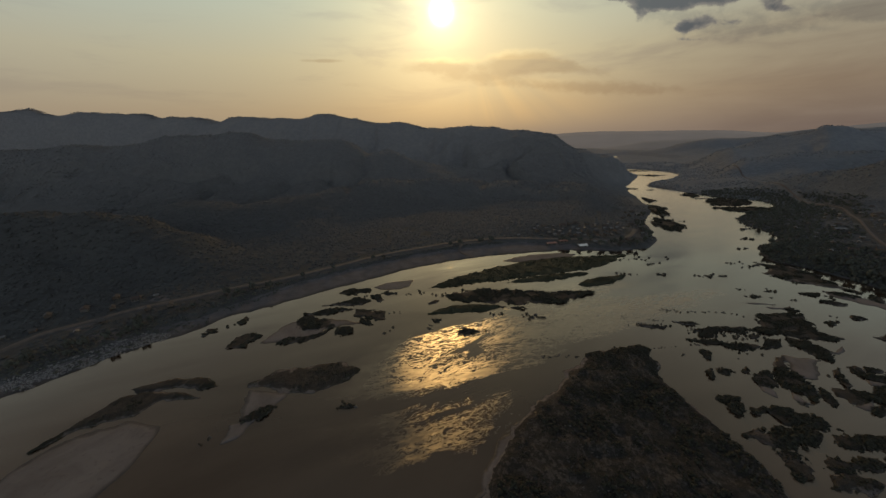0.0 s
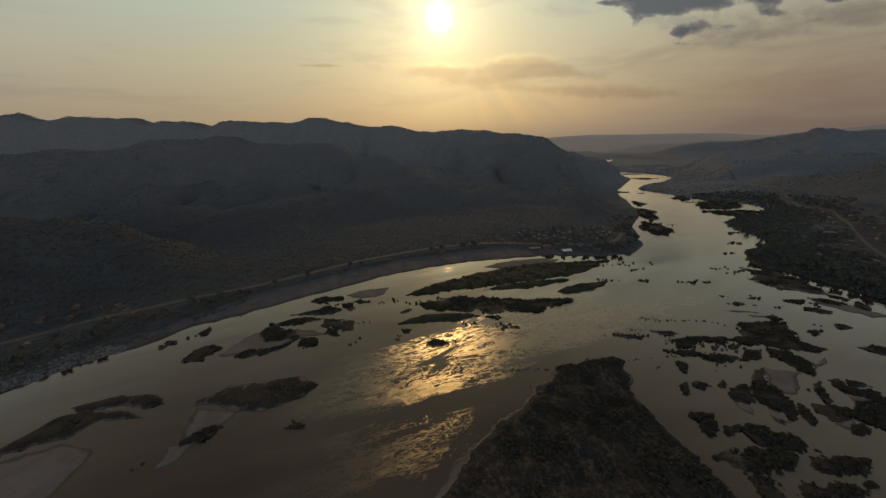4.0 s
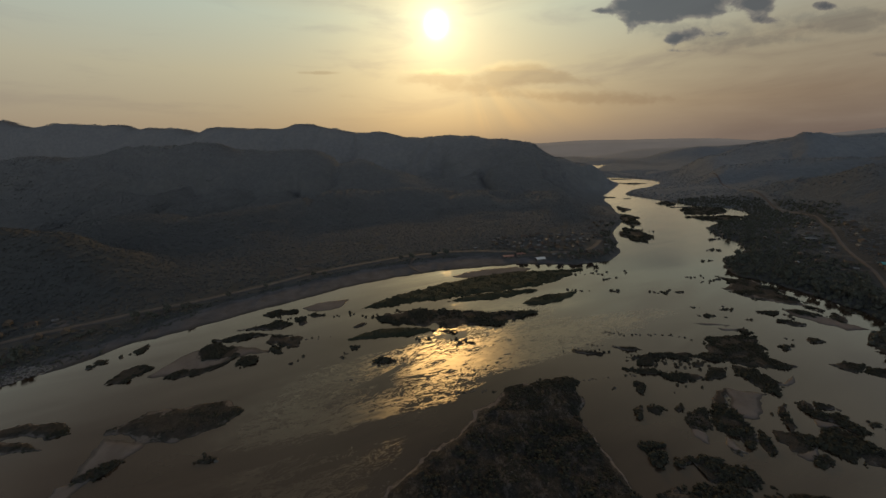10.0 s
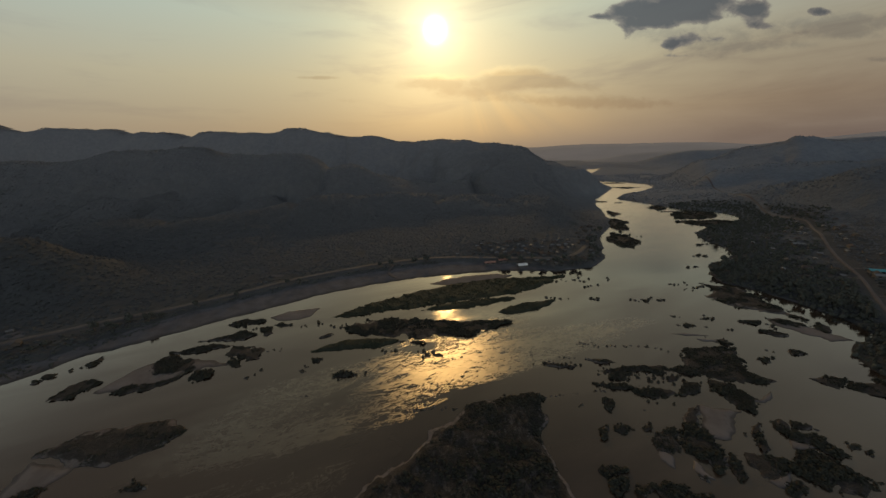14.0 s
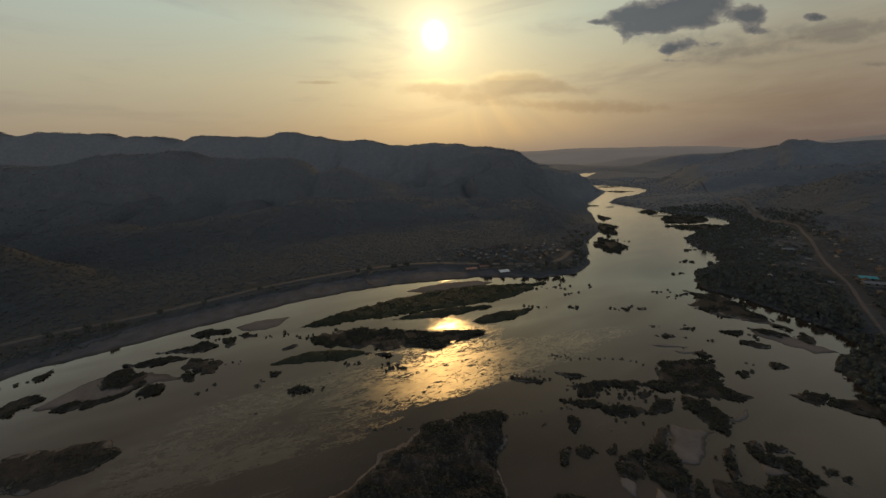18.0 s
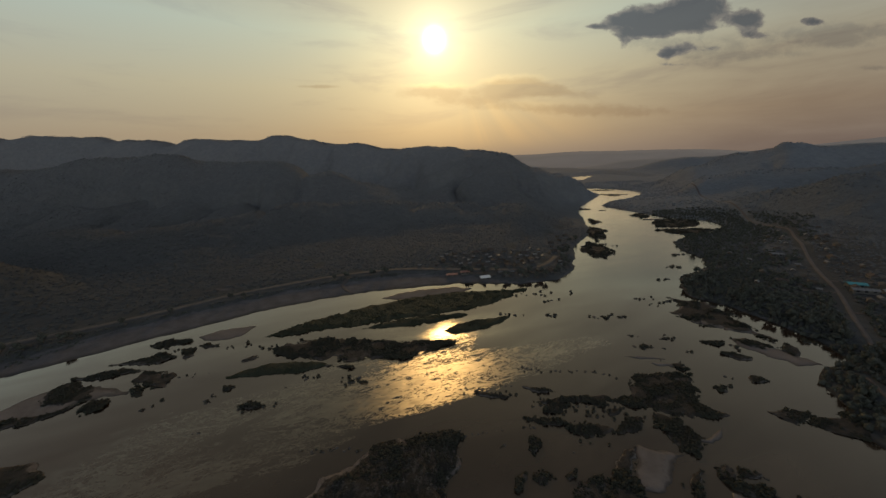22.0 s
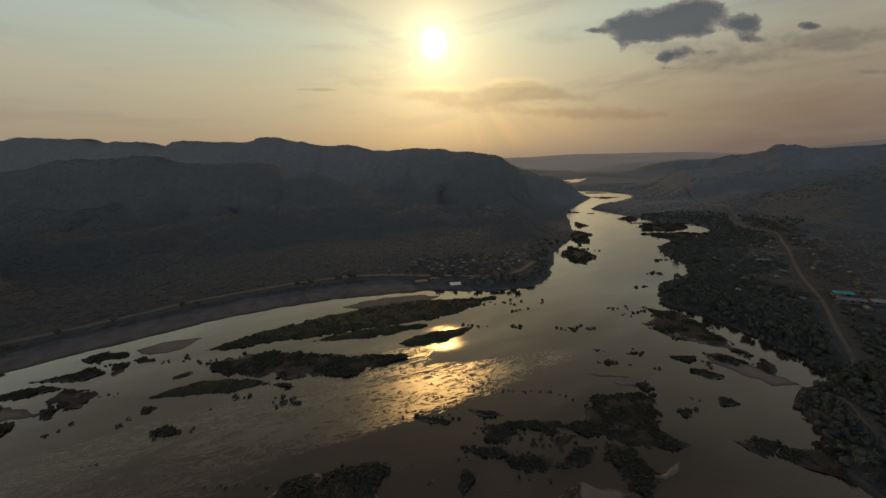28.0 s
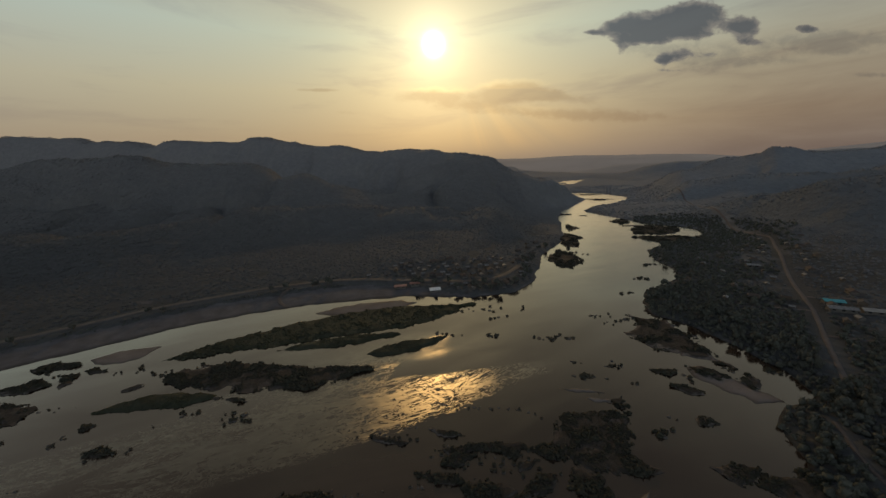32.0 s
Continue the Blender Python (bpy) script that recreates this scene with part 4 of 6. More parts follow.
island("v", 160.5, 176.2, 9.2, 6.7, (-1.6, -2.1, -2.7, -3.2, -2.3, -1.3, -0.3), (-1.0, 2.7, 2.6, 2.4, 2.3, 1.2, -0.1))
island("v", 181.5, 178.3, -0.8, 4.8, (-1.2, -1.9, -2.6, -3.2, -2.0, -0.1, 1.8), (2.6, 2.5, 2.4, 2.3, 2.2, 2.1, 2.0))
island("v", 152.5, 168.5, -13.6, 8.6, (0.6, -1.5, -2.0, -2.5, -2.7, -1.7, -0.7), (0.9, 1.3, 1.8, 2.1, 2.0, 1.9, -0.4))
island("v", 169.9, 162.8, -8.0, 9.3, (-0.5, -3.1, -3.9, -4.5, -4.3, -2.4, -0.5), (1.0, 3.0, 3.5, 3.9, 3.2, 2.5, -0.0))
island("v", 187.4, 162.7, 30.2, 8.1, (1.3, -2.1, -2.3, -2.5, -2.7, -1.8, -0.1), (1.6, 2.0, 2.3, 2.7, 3.0, 2.1, 0.3))
island("v", 185.3, 171.2, 18.7, 4.3, (-1.1, -1.3, -1.5, -1.6, -1.8, -0.6, 0.7), (-0.8, 2.0, 1.8, 1.6, 1.3, 1.1, 0.9))
island("m", 132.8, 186.5, -15.6, 9.2, (1.0, -1.8, -1.7, -1.6, -1.5, -1.4, 0.8), (1.3, 1.1, 1.0, 0.9, 0.9, 1.0, 1.1))
island("m", 156.6, 188.6, -15.1, 8.3, (0.8, -0.7, -2.1, -2.2, -1.3, -0.4, 0.6), (0.9, 1.0, 1.1, 1.1, 0.9, 0.8, 0.6))
island("m", 143.8, 155.7, 73.4, 4.5, (-0.9, -1.3, -1.7, -2.2, -2.6, -3.0, -0.2), (-0.8, 0.5, 1.4, 1.8, 2.2, 2.4, 0.3))
island("v", 135.0, 141.0, 58.2, 4.2, (-0.5, -0.9, -1.4, -1.8, -1.9, -1.3, -0.8), (-0.4, 0.4, 1.1, 1.5, 1.8, 1.2, -0.6))
island("v", 143.5, 142.3, 6.2, 4.1, (-0.7, -2.2, -3.2, -2.8, -2.3, -1.9, -1.4), (-0.2, 2.7, 2.8, 2.6, 2.4, 1.7, -1.1))
island("v", 153.8, 142.0, 35.5, 3.4, (-0.6, -0.7, -0.8, -0.9, -1.0, -0.4, 0.4), (-0.5, 0.8, 1.1, 0.9, 0.8, 0.6, 0.5))
island("v", 158.7, 135.2, 46.0, 7.8, (-1.1, -3.4, -3.2, -2.9, -2.6, -2.3, -0.2), (2.6, 3.9, 5.2, 4.8, 3.4, 1.9, 0.5))
island("s", 152.0, 127.3, 86.5, 4.5, (-0.9, -1.7, -2.5, -3.3, -3.5, -1.4, 0.7), (-0.7, 1.2, 1.8, 2.3, 1.9, 1.5, 1.0))
island("m", 176.2, 146.0, 49.1, 9.4, (0.8, -3.8, -3.2, -2.6, -2.2, -1.7, -1.2), (1.6, 2.8, 3.2, 3.2, 3.1, 1.1, -1.0))
island("v", 170.0, 131.8, 32.6, 8.1, (-0.3, -4.0, -6.1, -5.7, -4.8, -0.8, 2.7), (4.0, 5.5, 7.0, 8.1, 6.5, 4.8, 3.2))
island("s", 186.2, 143.6, 38.6, 13.2, (-1.1, -5.6, -5.1, -4.6, -4.2, -4.8, -5.3), (-0.0, 4.2, 5.6, 6.9, 8.2, 2.1, -4.7))
island("s", 216.0, 155.3, 12.5, 8.8, (2.6, -1.2, -2.7, -2.3, -1.8, -0.2, 2.2), (2.8, 1.0, -0.7, 0.0, 0.8, 1.5, 2.3))
island("m", 169.8, 124.3, 35.3, 5.0, (-1.6, -1.9, -2.2, -2.4, -2.2, -1.5, -0.8), (-1.1, 1.8, 2.4, 3.0, 2.8, 1.1, -0.6))
island("s", 161.4, 122.5, -87.7, 4.4, (0.3, -0.7, -1.7, -2.7, -2.6, -2.2, 1.4), (0.4, 1.1, 1.5, 1.3, 1.1, 1.1, 2.0))
island("v", 174.7, 122.4, 66.0, 6.6, (0.7, -1.7, -1.7, -1.6, -1.1, -0.7, -0.2), (1.1, 1.7, 2.2, 2.2, 1.5, 0.7, -0.1))
island("m", 195.1, 134.0, 64.6, 8.3, (1.6, -1.0, -0.9, -0.7, -1.2, -1.7, -2.2), (2.4, 2.5, 2.7, 2.5, 2.2, 1.6, -1.9))
island("v", 187.9, 122.1, 6.2, 7.9, (-3.7, -4.4, -4.2, -3.9, -2.9, -1.8, -0.8), (1.6, 5.2, 4.5, 3.9, 3.3, 1.9, -0.5))
island("v", 209.1, 140.3, 44.4, 5.2, (0.5, -2.3, -2.3, -2.3, -1.8, -0.8, 0.2), (1.1, 2.1, 3.0, 2.7, 1.9, 1.1, 0.3))
island("v", 212.3, 130.8, -40.0, 8.5, (-0.8, -2.2, -1.7, -1.1, -3.1, -4.8, -1.5), (-0.4, 1.3, 2.9, 4.2, 5.4, 1.7, -0.9))
island("s", 207.1, 129.1, -11.5, 4.9, (-2.1, -2.3, -2.5, -2.7, -1.9, -1.0, -0.1), (-1.2, 3.1, 2.6, 2.1, 1.7, 1.0, 0.1))
island("v", 205.4, 117.5, -5.4, 11.9, (-0.2, -5.1, -7.0, -7.9, -7.7, -5.4, -3.2), (2.0, 5.7, 7.7, 7.8, 7.9, 1.8, -2.7))
island("s", 186.9, 116.3, 22.4, 5.4, (-0.2, -2.1, -1.8, -1.5, -0.8, -0.0, 0.8), (2.6, 2.3, 2.0, 1.7, 1.4, 1.2, 0.9))
island("v", 187.8, 113.5, 26.3, 4.5, (-1.2, -1.5, -1.8, -2.0, -2.1, -1.1, -0.0), (0.8, 1.4, 1.8, 2.3, 1.8, 1.0, 0.2))
island("m", 216.2, 137.8, -9.9, 4.1, (-0.8, -0.9, -1.0, -1.0, -1.1, -0.5, 0.5), (-0.6, 1.4, 1.2, 1.1, 0.9, 0.7, 0.6))
island("v", 225.3, 127.6, 12.3, 2.5, (0.7, -0.9, -0.8, -0.6, -0.3, -0.1, 0.2), (0.8, 0.7, 0.6, 0.5, 0.4, 0.3, 0.2))
island("v", 227.4, 125.0, 1.8, 1.7, (-0.8, -0.7, -0.6, -0.5, -0.3, -0.2, -0.1), (-0.6, 0.9, 0.7, 0.5, 0.3, 0.1, -0.1))
island("v", 128.8, 123.5, 5.2, 4.9, (1.1, -1.3, -2.1, -2.2, -1.6, -1.0, -0.5), (1.6, 1.7, 1.8, 2.0, 2.1, 1.2, -0.3))
island("v", 128.7, 117.9, 39.2, 4.3, (-1.8, -2.2, -2.6, -3.1, -2.4, -1.6, -0.8), (-1.3, 1.9, 2.9, 3.9, 2.6, 1.0, -0.6))
island("v", 137.0, 116.4, 21.0, 3.8, (-0.1, -1.8, -1.7, -1.7, -1.6, -1.6, 0.6), (0.2, 1.4, 2.1, 1.9, 1.6, 1.3, 1.1))
island("v", 144.0, 115.2, 69.7, 3.4, (1.4, -1.5, -3.6, -2.9, -2.2, -1.5, -0.9), (1.7, 2.0, 2.3, 2.5, 2.8, 1.2, -0.6))
island("v", 236.2, 198.3, -1.9, 2.5, (-2.1, -1.7, -1.4, -1.1, -0.7, -0.4, -0.0), (2.1, 1.7, 1.4, 1.1, 0.7, 0.4, 0.0))
island("v", 137.1, 103.1, -1.0, 16.2, (-0.4, -4.5, -4.9, -4.7, -4.3, -2.4, 1.3), (1.3, 3.6, 3.0, 3.4, 3.7, 3.0, 1.8))
island("v", 128.2, 91.5, 52.2, 8.1, (-0.9, -3.5, -4.1, -4.7, -5.0, -3.3, -1.7), (0.7, 2.1, 3.4, 4.7, 5.1, 1.9, -1.3))
island("v", 163.6, 98.8, 1.7, 12.1, (-0.4, -3.4, -3.1, -2.8, -2.6, -1.5, 1.4), (0.9, 3.7, 3.4, 3.0, 2.6, 2.1, 1.7))
island("v", 150.8, 89.5, -0.3, 13.8, (-0.5, -2.9, -2.5, -2.5, -3.2, -1.2, 2.3), (0.3, 3.8, 2.8, 2.1, 2.3, 2.5, 2.7))
island("m", 141.3, 83.1, -2.7, 9.3, (-2.4, -2.9, -3.4, -3.9, -3.3, -1.9, -0.4), (-1.9, 2.4, 3.4, 3.3, 2.7, 1.3, -0.2))
island("v", 150.1, 110.5, -21.4, 11.8, (2.1, -4.9, -4.8, -4.3, -3.8, -2.8, -1.8), (2.8, 3.6, 4.4, 5.2, 4.3, 3.0, -1.2))
island("s", -89.8, 197.9, 15.2, 31.2, (-5.7, -10.1, -11.7, -10.0, -1.5, -1.0, -3.4), (-4.1, 12.3, 18.4, 16.6, 11.5, 6.4, -0.3))
island("v", -131.4, 188.0, 44.8, 9.8, (-2.2, -4.4, -6.7, -6.5, -5.9, -4.6, -3.3), (-1.5, 3.5, 5.9, 6.4, 6.1, 5.2, -1.8))
island("v", -91.4, 189.6, 25.6, 16.7, (0.6, -3.4, -4.3, -4.8, -3.8, -2.7, 3.4), (1.5, 3.2, 2.7, 1.4, -0.0, 0.0, 3.6))
island("v", -92.2, 206.4, -20.3, 15.2, (0.8, -7.3, -8.9, -8.5, -6.8, -5.1, 1.0), (4.4, 6.8, 6.9, 6.7, 6.5, 4.8, 2.2))
island("v", -68.4, 195.3, -27.5, 6.8, (1.4, -3.3, -4.3, -4.6, -4.8, -2.8, 0.1), (2.0, 3.3, 4.7, 6.1, 5.6, 3.1, 0.6))
island("m", -86.5, 222.5, 12.2, 18.3, (1.0, -2.2, -3.2, -3.3, -2.9, -2.3, -1.6), (1.4, 1.7, 2.1, 3.1, 4.2, 2.3, -1.2))
island("v", -55.6, 216.6, -26.8, 14.4, (1.2, -5.4, -5.8, -6.2, -6.6, -4.7, -2.2), (2.1, 3.9, 5.7, 5.9, 6.0, 6.1, -1.0))
island("v", -54.9, 204.4, -43.3, 5.3, (-1.5, -1.6, -1.7, -1.9, -2.0, -2.1, 0.8), (-1.2, 1.0, 2.2, 2.0, 1.8, 1.6, 1.4))
island("m", -76.6, 235.1, 7.5, 17.2, (-0.3, -1.3, -2.3, -3.3, -4.3, -5.3, 0.1), (-0.1, 0.7, 1.5, 3.5, 5.5, 3.9, 0.9))
island("v", -69.2, 236.9, 3.5, 9.2, (-1.0, -2.6, -4.2, -4.5, -3.6, -2.8, 1.0), (-0.5, 2.6, 5.7, 6.1, 4.6, 3.0, 1.5))
island("v", -74.7, 256.0, 4.8, 12.7, (-0.9, -3.6, -4.1, -3.8, -3.6, -2.3, 0.2), (-0.3, 4.4, 4.6, 3.8, 3.0, 1.9, 0.6))
island("v", -52.8, 241.1, -55.4, 7.6, (-3.0, -2.9, -2.8, -2.7, -2.6, -2.5, -2.4), (-2.5, 2.3, 2.9, 2.7, 2.5, 2.2, -2.0))
island("v", -46.3, 249.8, -13.2, 6.4, (-0.7, -1.2, -1.7, -2.2, -2.8, -1.1, 0.8), (-0.5, 0.8, 2.2, 2.2, 1.8, 1.4, 1.0))
island("s", -42.9, 265.3, 15.7, 17.5, (1.3, -6.0, -8.3, -10.4, -9.0, -7.6, 4.3), (2.6, 7.5, 8.1, 8.0, 7.8, 6.7, 5.5))
island("v", -161.2, 201.5, -27.9, 4.9, (0.3, -1.2, -2.7, -2.7, -2.8, -2.9, 0.6), (0.5, 1.5, 2.5, 3.5, 3.4, 2.4, 1.3))
island("v", -145.8, 214.7, -72.0, 4.8, (0.2, -1.5, -2.5, -2.4, -2.3, -2.2, 0.2), (0.5, 1.4, 2.3, 3.2, 2.7, 1.8, 1.0))
island("v", -5.9, 203.2, -49.8, 2.5, (0.7, -1.2, -2.3, -1.9, -1.4, -1.0, -0.5), (0.9, 1.2, 1.6, 1.9, 1.6, 0.6, -0.4))
island("v", 14.4, 188.8, -6.7, 6.2, (-1.0, -1.3, -1.7, -2.0, -1.5, -0.6, 0.4), (-0.7, 1.3, 2.4, 2.0, 1.5, 1.0, 0.5))
island("m", -9.6, 230.8, 32.3, 5.6, (-0.1, -0.8, -1.5, -2.2, -2.1, -1.0, 0.1), (0.0, 0.8, 1.5, 2.2, 1.8, 1.1, 0.3))
island("b", -73.9, 148.4, 9.2, 30.8, (0.1, -4.4, -10.9, -10.5, -10.3, -6.8, 2.5), (3.0, 12.6, 13.0, 12.6, 11.4, 9.5, 3.4))
island("s", -94.2, 133.2, -51.5, 13.5, (-1.3, -4.0, -5.3, -6.6, -7.7, -8.3, -3.3), (-0.6, 3.0, 6.5, 9.9, 13.0, 6.2, -2.0))
island("m", -89.6, 125.5, 37.3, 7.4, (1.1, -3.8, -3.8, -3.8, -3.0, -1.8, -0.6), (1.7, 2.6, 3.5, 3.3, 3.1, 1.7, -0.3))
island("s", -95.3, 116.3, 82.1, 7.0, (0.3, -2.8, -4.3, -4.6, -4.9, -5.2, -5.5), (1.5, 2.1, 2.7, 3.5, 4.3, 0.2, -5.0))
island("v", -49.1, 127.9, -3.1, 3.7, (-1.1, -1.2, -1.2, -1.3, -1.4, -1.4, 0.3), (-1.0, 0.4, 1.8, 1.7, 1.3, 1.0, 0.6))
island("b", -144.5, 146.8, 2.4, 23.2, (-0.6, -4.2, -3.0, -1.6, -2.8, -3.9, -2.1), (0.1, 4.3, 6.0, 6.4, 6.7, 4.7, -1.3))
island("b", -152.9, 130.1, 27.4, 32.0, (-7.7, -2.3, -2.2, -4.4, 2.0, -3.2, -9.2), (-6.8, 4.5, 14.2, 15.6, 9.4, 2.3, -8.2))
island("s", -150.2, 100.0, 40.9, 27.5, (3.4, -16.7, -22.3, -27.9, -20.3, -13.2, 1.1), (7.3, 18.0, 22.1, 24.0, 19.8, 15.7, 6.0))
island("g", 82.3, 290.9, 14.7, 103.3, (-9.4, -11.7, -14.8, -15.6, -19.7, -17.8, -0.6), (-7.2, 8.1, 15.4, 20.3, 20.2, 12.2, 2.1))
island("s", 99.6, 321.1, 9.4, 39.7, (-1.0, -9.1, -7.5, -7.0, -8.0, -8.9, -1.8), (0.9, 7.5, 8.8, 9.0, 9.2, 7.2, -0.1))
island("g", 94.2, 269.7, 10.2, 41.5, (-1.0, -4.1, -6.1, -5.6, -4.7, -3.1, -1.5), (-0.3, 4.9, 5.6, 6.0, 4.9, 3.5, -0.8))
island("v", 56.0, 236.0, -6.9, 58.5, (-4.0, -8.9, -11.3, -11.6, -10.3, -6.9, 7.7), (0.2, 11.7, 11.9, 8.3, 7.7, 8.8, 9.9))
island("g", 14.2, 218.7, 3.7, 27.2, (-4.0, -5.1, -5.5, -5.8, -5.7, -5.5, -0.8), (-3.3, 3.2, 6.4, 7.6, 6.3, 4.2, 2.1))
island("v", 46.5, 218.8, -13.4, 14.4, (0.4, -0.4, -1.2, -1.0, -0.7, -0.4, -0.1), (0.5, 0.7, 0.8, 1.0, 1.0, 0.5, -0.0))
island("g", 135.7, 259.3, 18.1, 26.8, (1.5, -5.0, -6.5, -6.7, -5.6, -3.7, 2.0), (2.3, 4.6, 6.9, 6.5, 5.4, 4.2, 2.7))
island("M", 72.2, 103.7, 49.5, 75.4, (18.1, -25.0, -45.9, -56.3, -35.4, -3.0, 2.4), (28.3, 37.1, 39.3, 36.6, 34.7, 31.6, 11.4))
island("s", 22.4, 98.7, 50.0, 23.2, (-0.5, -4.1, -3.4, -4.3, -5.1, -5.1, -4.2), (1.4, 3.3, 4.4, 5.5, 5.6, 4.8, 1.4))
island("s", 294.2, 209.2, -53.8, 18.7, (0.5, -5.2, -6.1, -6.3, -7.4, -7.8, 2.0), (1.3, 4.0, 6.0, 5.7, 5.5, 4.7, 3.1))
island("v", 290.9, 217.9, -38.8, 9.0, (1.3, -2.8, -4.4, -4.3, -4.1, -3.4, 1.3), (1.7, 2.9, 4.0, 5.1, 4.1, 2.9, 1.8))
island("v", 306.3, 209.3, 43.6, 6.6, (-0.7, -1.9, -3.2, -4.4, -3.5, -2.0, 1.5), (-0.3, 2.2, 4.1, 3.6, 3.1, 2.7, 2.2))
island("m", 272.0, 206.1, -40.3, 6.4, (-0.4, -1.3, -2.1, -3.0, -2.6, -1.2, 0.3), (-0.2, 1.1, 2.3, 3.1, 2.2, 1.4, 0.5))
island("m", 295.0, 252.5, -83.1, 31.8, (-3.3, -4.9, -20.0, -17.5, -12.8, -6.0, 7.6), (-1.5, 15.7, 15.4, 14.2, 12.1, 9.6, 9.3))
island("v", 258.0, 162.9, -0.8, 8.0, (2.9, -2.5, -5.0, -3.9, -2.8, -1.0, 1.4), (3.4, 3.4, 3.4, 3.4, 3.0, 2.4, 1.7))
island("v", 273.5, 157.3, -2.3, 12.9, (0.0, -4.1, -5.7, -7.3, -5.6, -3.9, -2.2), (1.1, 5.2, 5.5, 5.7, 5.6, 4.8, 1.8))
island("m", 272.1, 206.5, -30.0, 6.5, (-0.2, -1.0, -1.8, -1.9, -1.8, -1.7, 0.4), (-0.0, 0.8, 1.6, 2.4, 1.9, 1.5, 1.0))
island("m", 265.1, 186.9, 3.4, 4.4, (-1.9, -2.2, -2.4, -2.7, -2.2, -0.9, 0.3), (-1.5, 1.9, 3.3, 2.6, 1.9, 1.2, 0.5))
island("v", 243.1, 182.2, 13.1, 2.8, (-1.1, -1.3, -1.4, -1.6, -1.7, -1.3, 0.1), (-1.0, 0.4, 1.8, 2.1, 1.5, 0.9, 0.2))
island("v", 270.6, 221.1, -7.0, 6.7, (1.3, -1.7, -1.7, -1.8, -1.8, -1.8, 1.3), (1.7, 1.6, 1.6, 1.6, 1.6, 1.6, 1.6))
island("s", 228.7, 202.9, -8.6, 5.6, (1.1, -1.5, -1.4, -1.3, -1.1, -1.0, 0.5), (1.4, 1.3, 1.3, 1.2, 1.1, 1.1, 1.0))
island("v", 236.0, 201.3, 30.5, 4.0, (-1.1, -1.3, -1.5, -1.7, -1.9, -1.7, 0.7), (-1.0, 0.7, 2.4, 2.0, 1.7, 1.3, 1.0))
island("s", 222.7, 210.0, -11.7, 10.2, (0.3, -0.6, -1.4, -1.3, -1.0, -0.7, -0.4), (0.5, 0.7, 1.0, 1.3, 1.5, 0.6, -0.3))
island("v", 297.9, 426.1, 74.5, 33.0, (-3.5, -10.0, -16.5, -15.5, -12.3, -10.3, 1.9), (7.0, 11.0, 14.0, 15.2, 13.6, 9.8, 5.9))
island("v", 336.9, 512.0, 67.5, 45.7, (-0.8, -10.3, -11.0, -9.6, -15.7, -11.9, 3.9), (0.7, 6.9, 11.8, 15.7, 13.0, 9.4, 5.7))
island("v", 482.6, 550.4, 27.3, 41.6, (1.0, -20.3, -24.7, -29.2, -26.6, -16.9, -7.2), (5.7, 22.5, 26.2, 25.6, 25.0, 24.3, -3.4))
island("v", 463.4, 494.7, -5.1, 38.3, (13.1, -15.8, -20.5, -17.8, -10.5, -3.3, 4.0), (17.7, 17.1, 16.5, 16.0, 13.8, 9.4, 5.1))
island("m", 585.3, 927.0, -19.2, 34.1, (26.1, 5.6, -14.8, -17.9, -4.5, 8.9, 22.2), (27.0, 17.2, 7.3, 1.5, 8.6, 15.7, 22.8))
island("v", 473.8, 626.2, 64.1, 25.4, (0.5, -7.0, -14.6, -13.8, -9.9, -6.0, -2.1), (1.7, 7.2, 12.6, 16.1, 10.3, 4.6, -1.2))
island("m", 373.7, 592.0, 75.1, 28.0, (5.7, -0.2, -6.2, -11.1, -7.0, -2.9, 5.7), (6.3, 6.3, 6.3, 6.4, 6.4, 6.5, 6.5))

for x, y, turn, half, wide in ((617, 1055, -25, 34, 13), (593, 937, -23, 30, 9), (464, 625, -15, 11, 6), (473, 586, -14, 22, 2.6), (416, 723, -17, 11, 7), (487, 732, -17, 15, 5), (440, 700, -15, 7, 3)):
    island("m", x, y, turn, half, (-0.2 * wide, -0.7 * wide, -0.9 * wide, -wide, -0.8 * wide, -0.5 * wide, -0.1 * wide), (0.1 * wide, 0.5 * wide, 0.9 * wide, wide, 0.9 * wide, 0.6 * wide, 0.2 * wide))

# ---- woods on the hills and banks ----
ROAD_RIGHT = [(342, 201), (353, 213), (374, 237), (397, 263), (415, 286), (442, 320), (480, 364), (516, 405), (546, 440), (553, 464), (566, 510), (594, 560), (622, 628), (652, 706), (690, 800)]
PATH_RIGHT = [(290, 120), (294, 146), (300, 162), (306, 172), (310, 179)]
ROAD_LEFT = [(-330, 90), (-290, 148), (-274, 176), (-267, 194), (-251, 209), (-235, 224), (-212, 239), (-182, 258), (-146, 276), (-104, 303), (-70, 328), (-28, 349), (18, 366), (70, 374), (130, 368), (190, 358), (218, 370), (240, 398)]


VILLAGE = [(140, 372), (170, 378), (205, 372), (228, 385)]


def far_from(x, y, line, gap):
    return to_line(x, y, line)[0] > gap


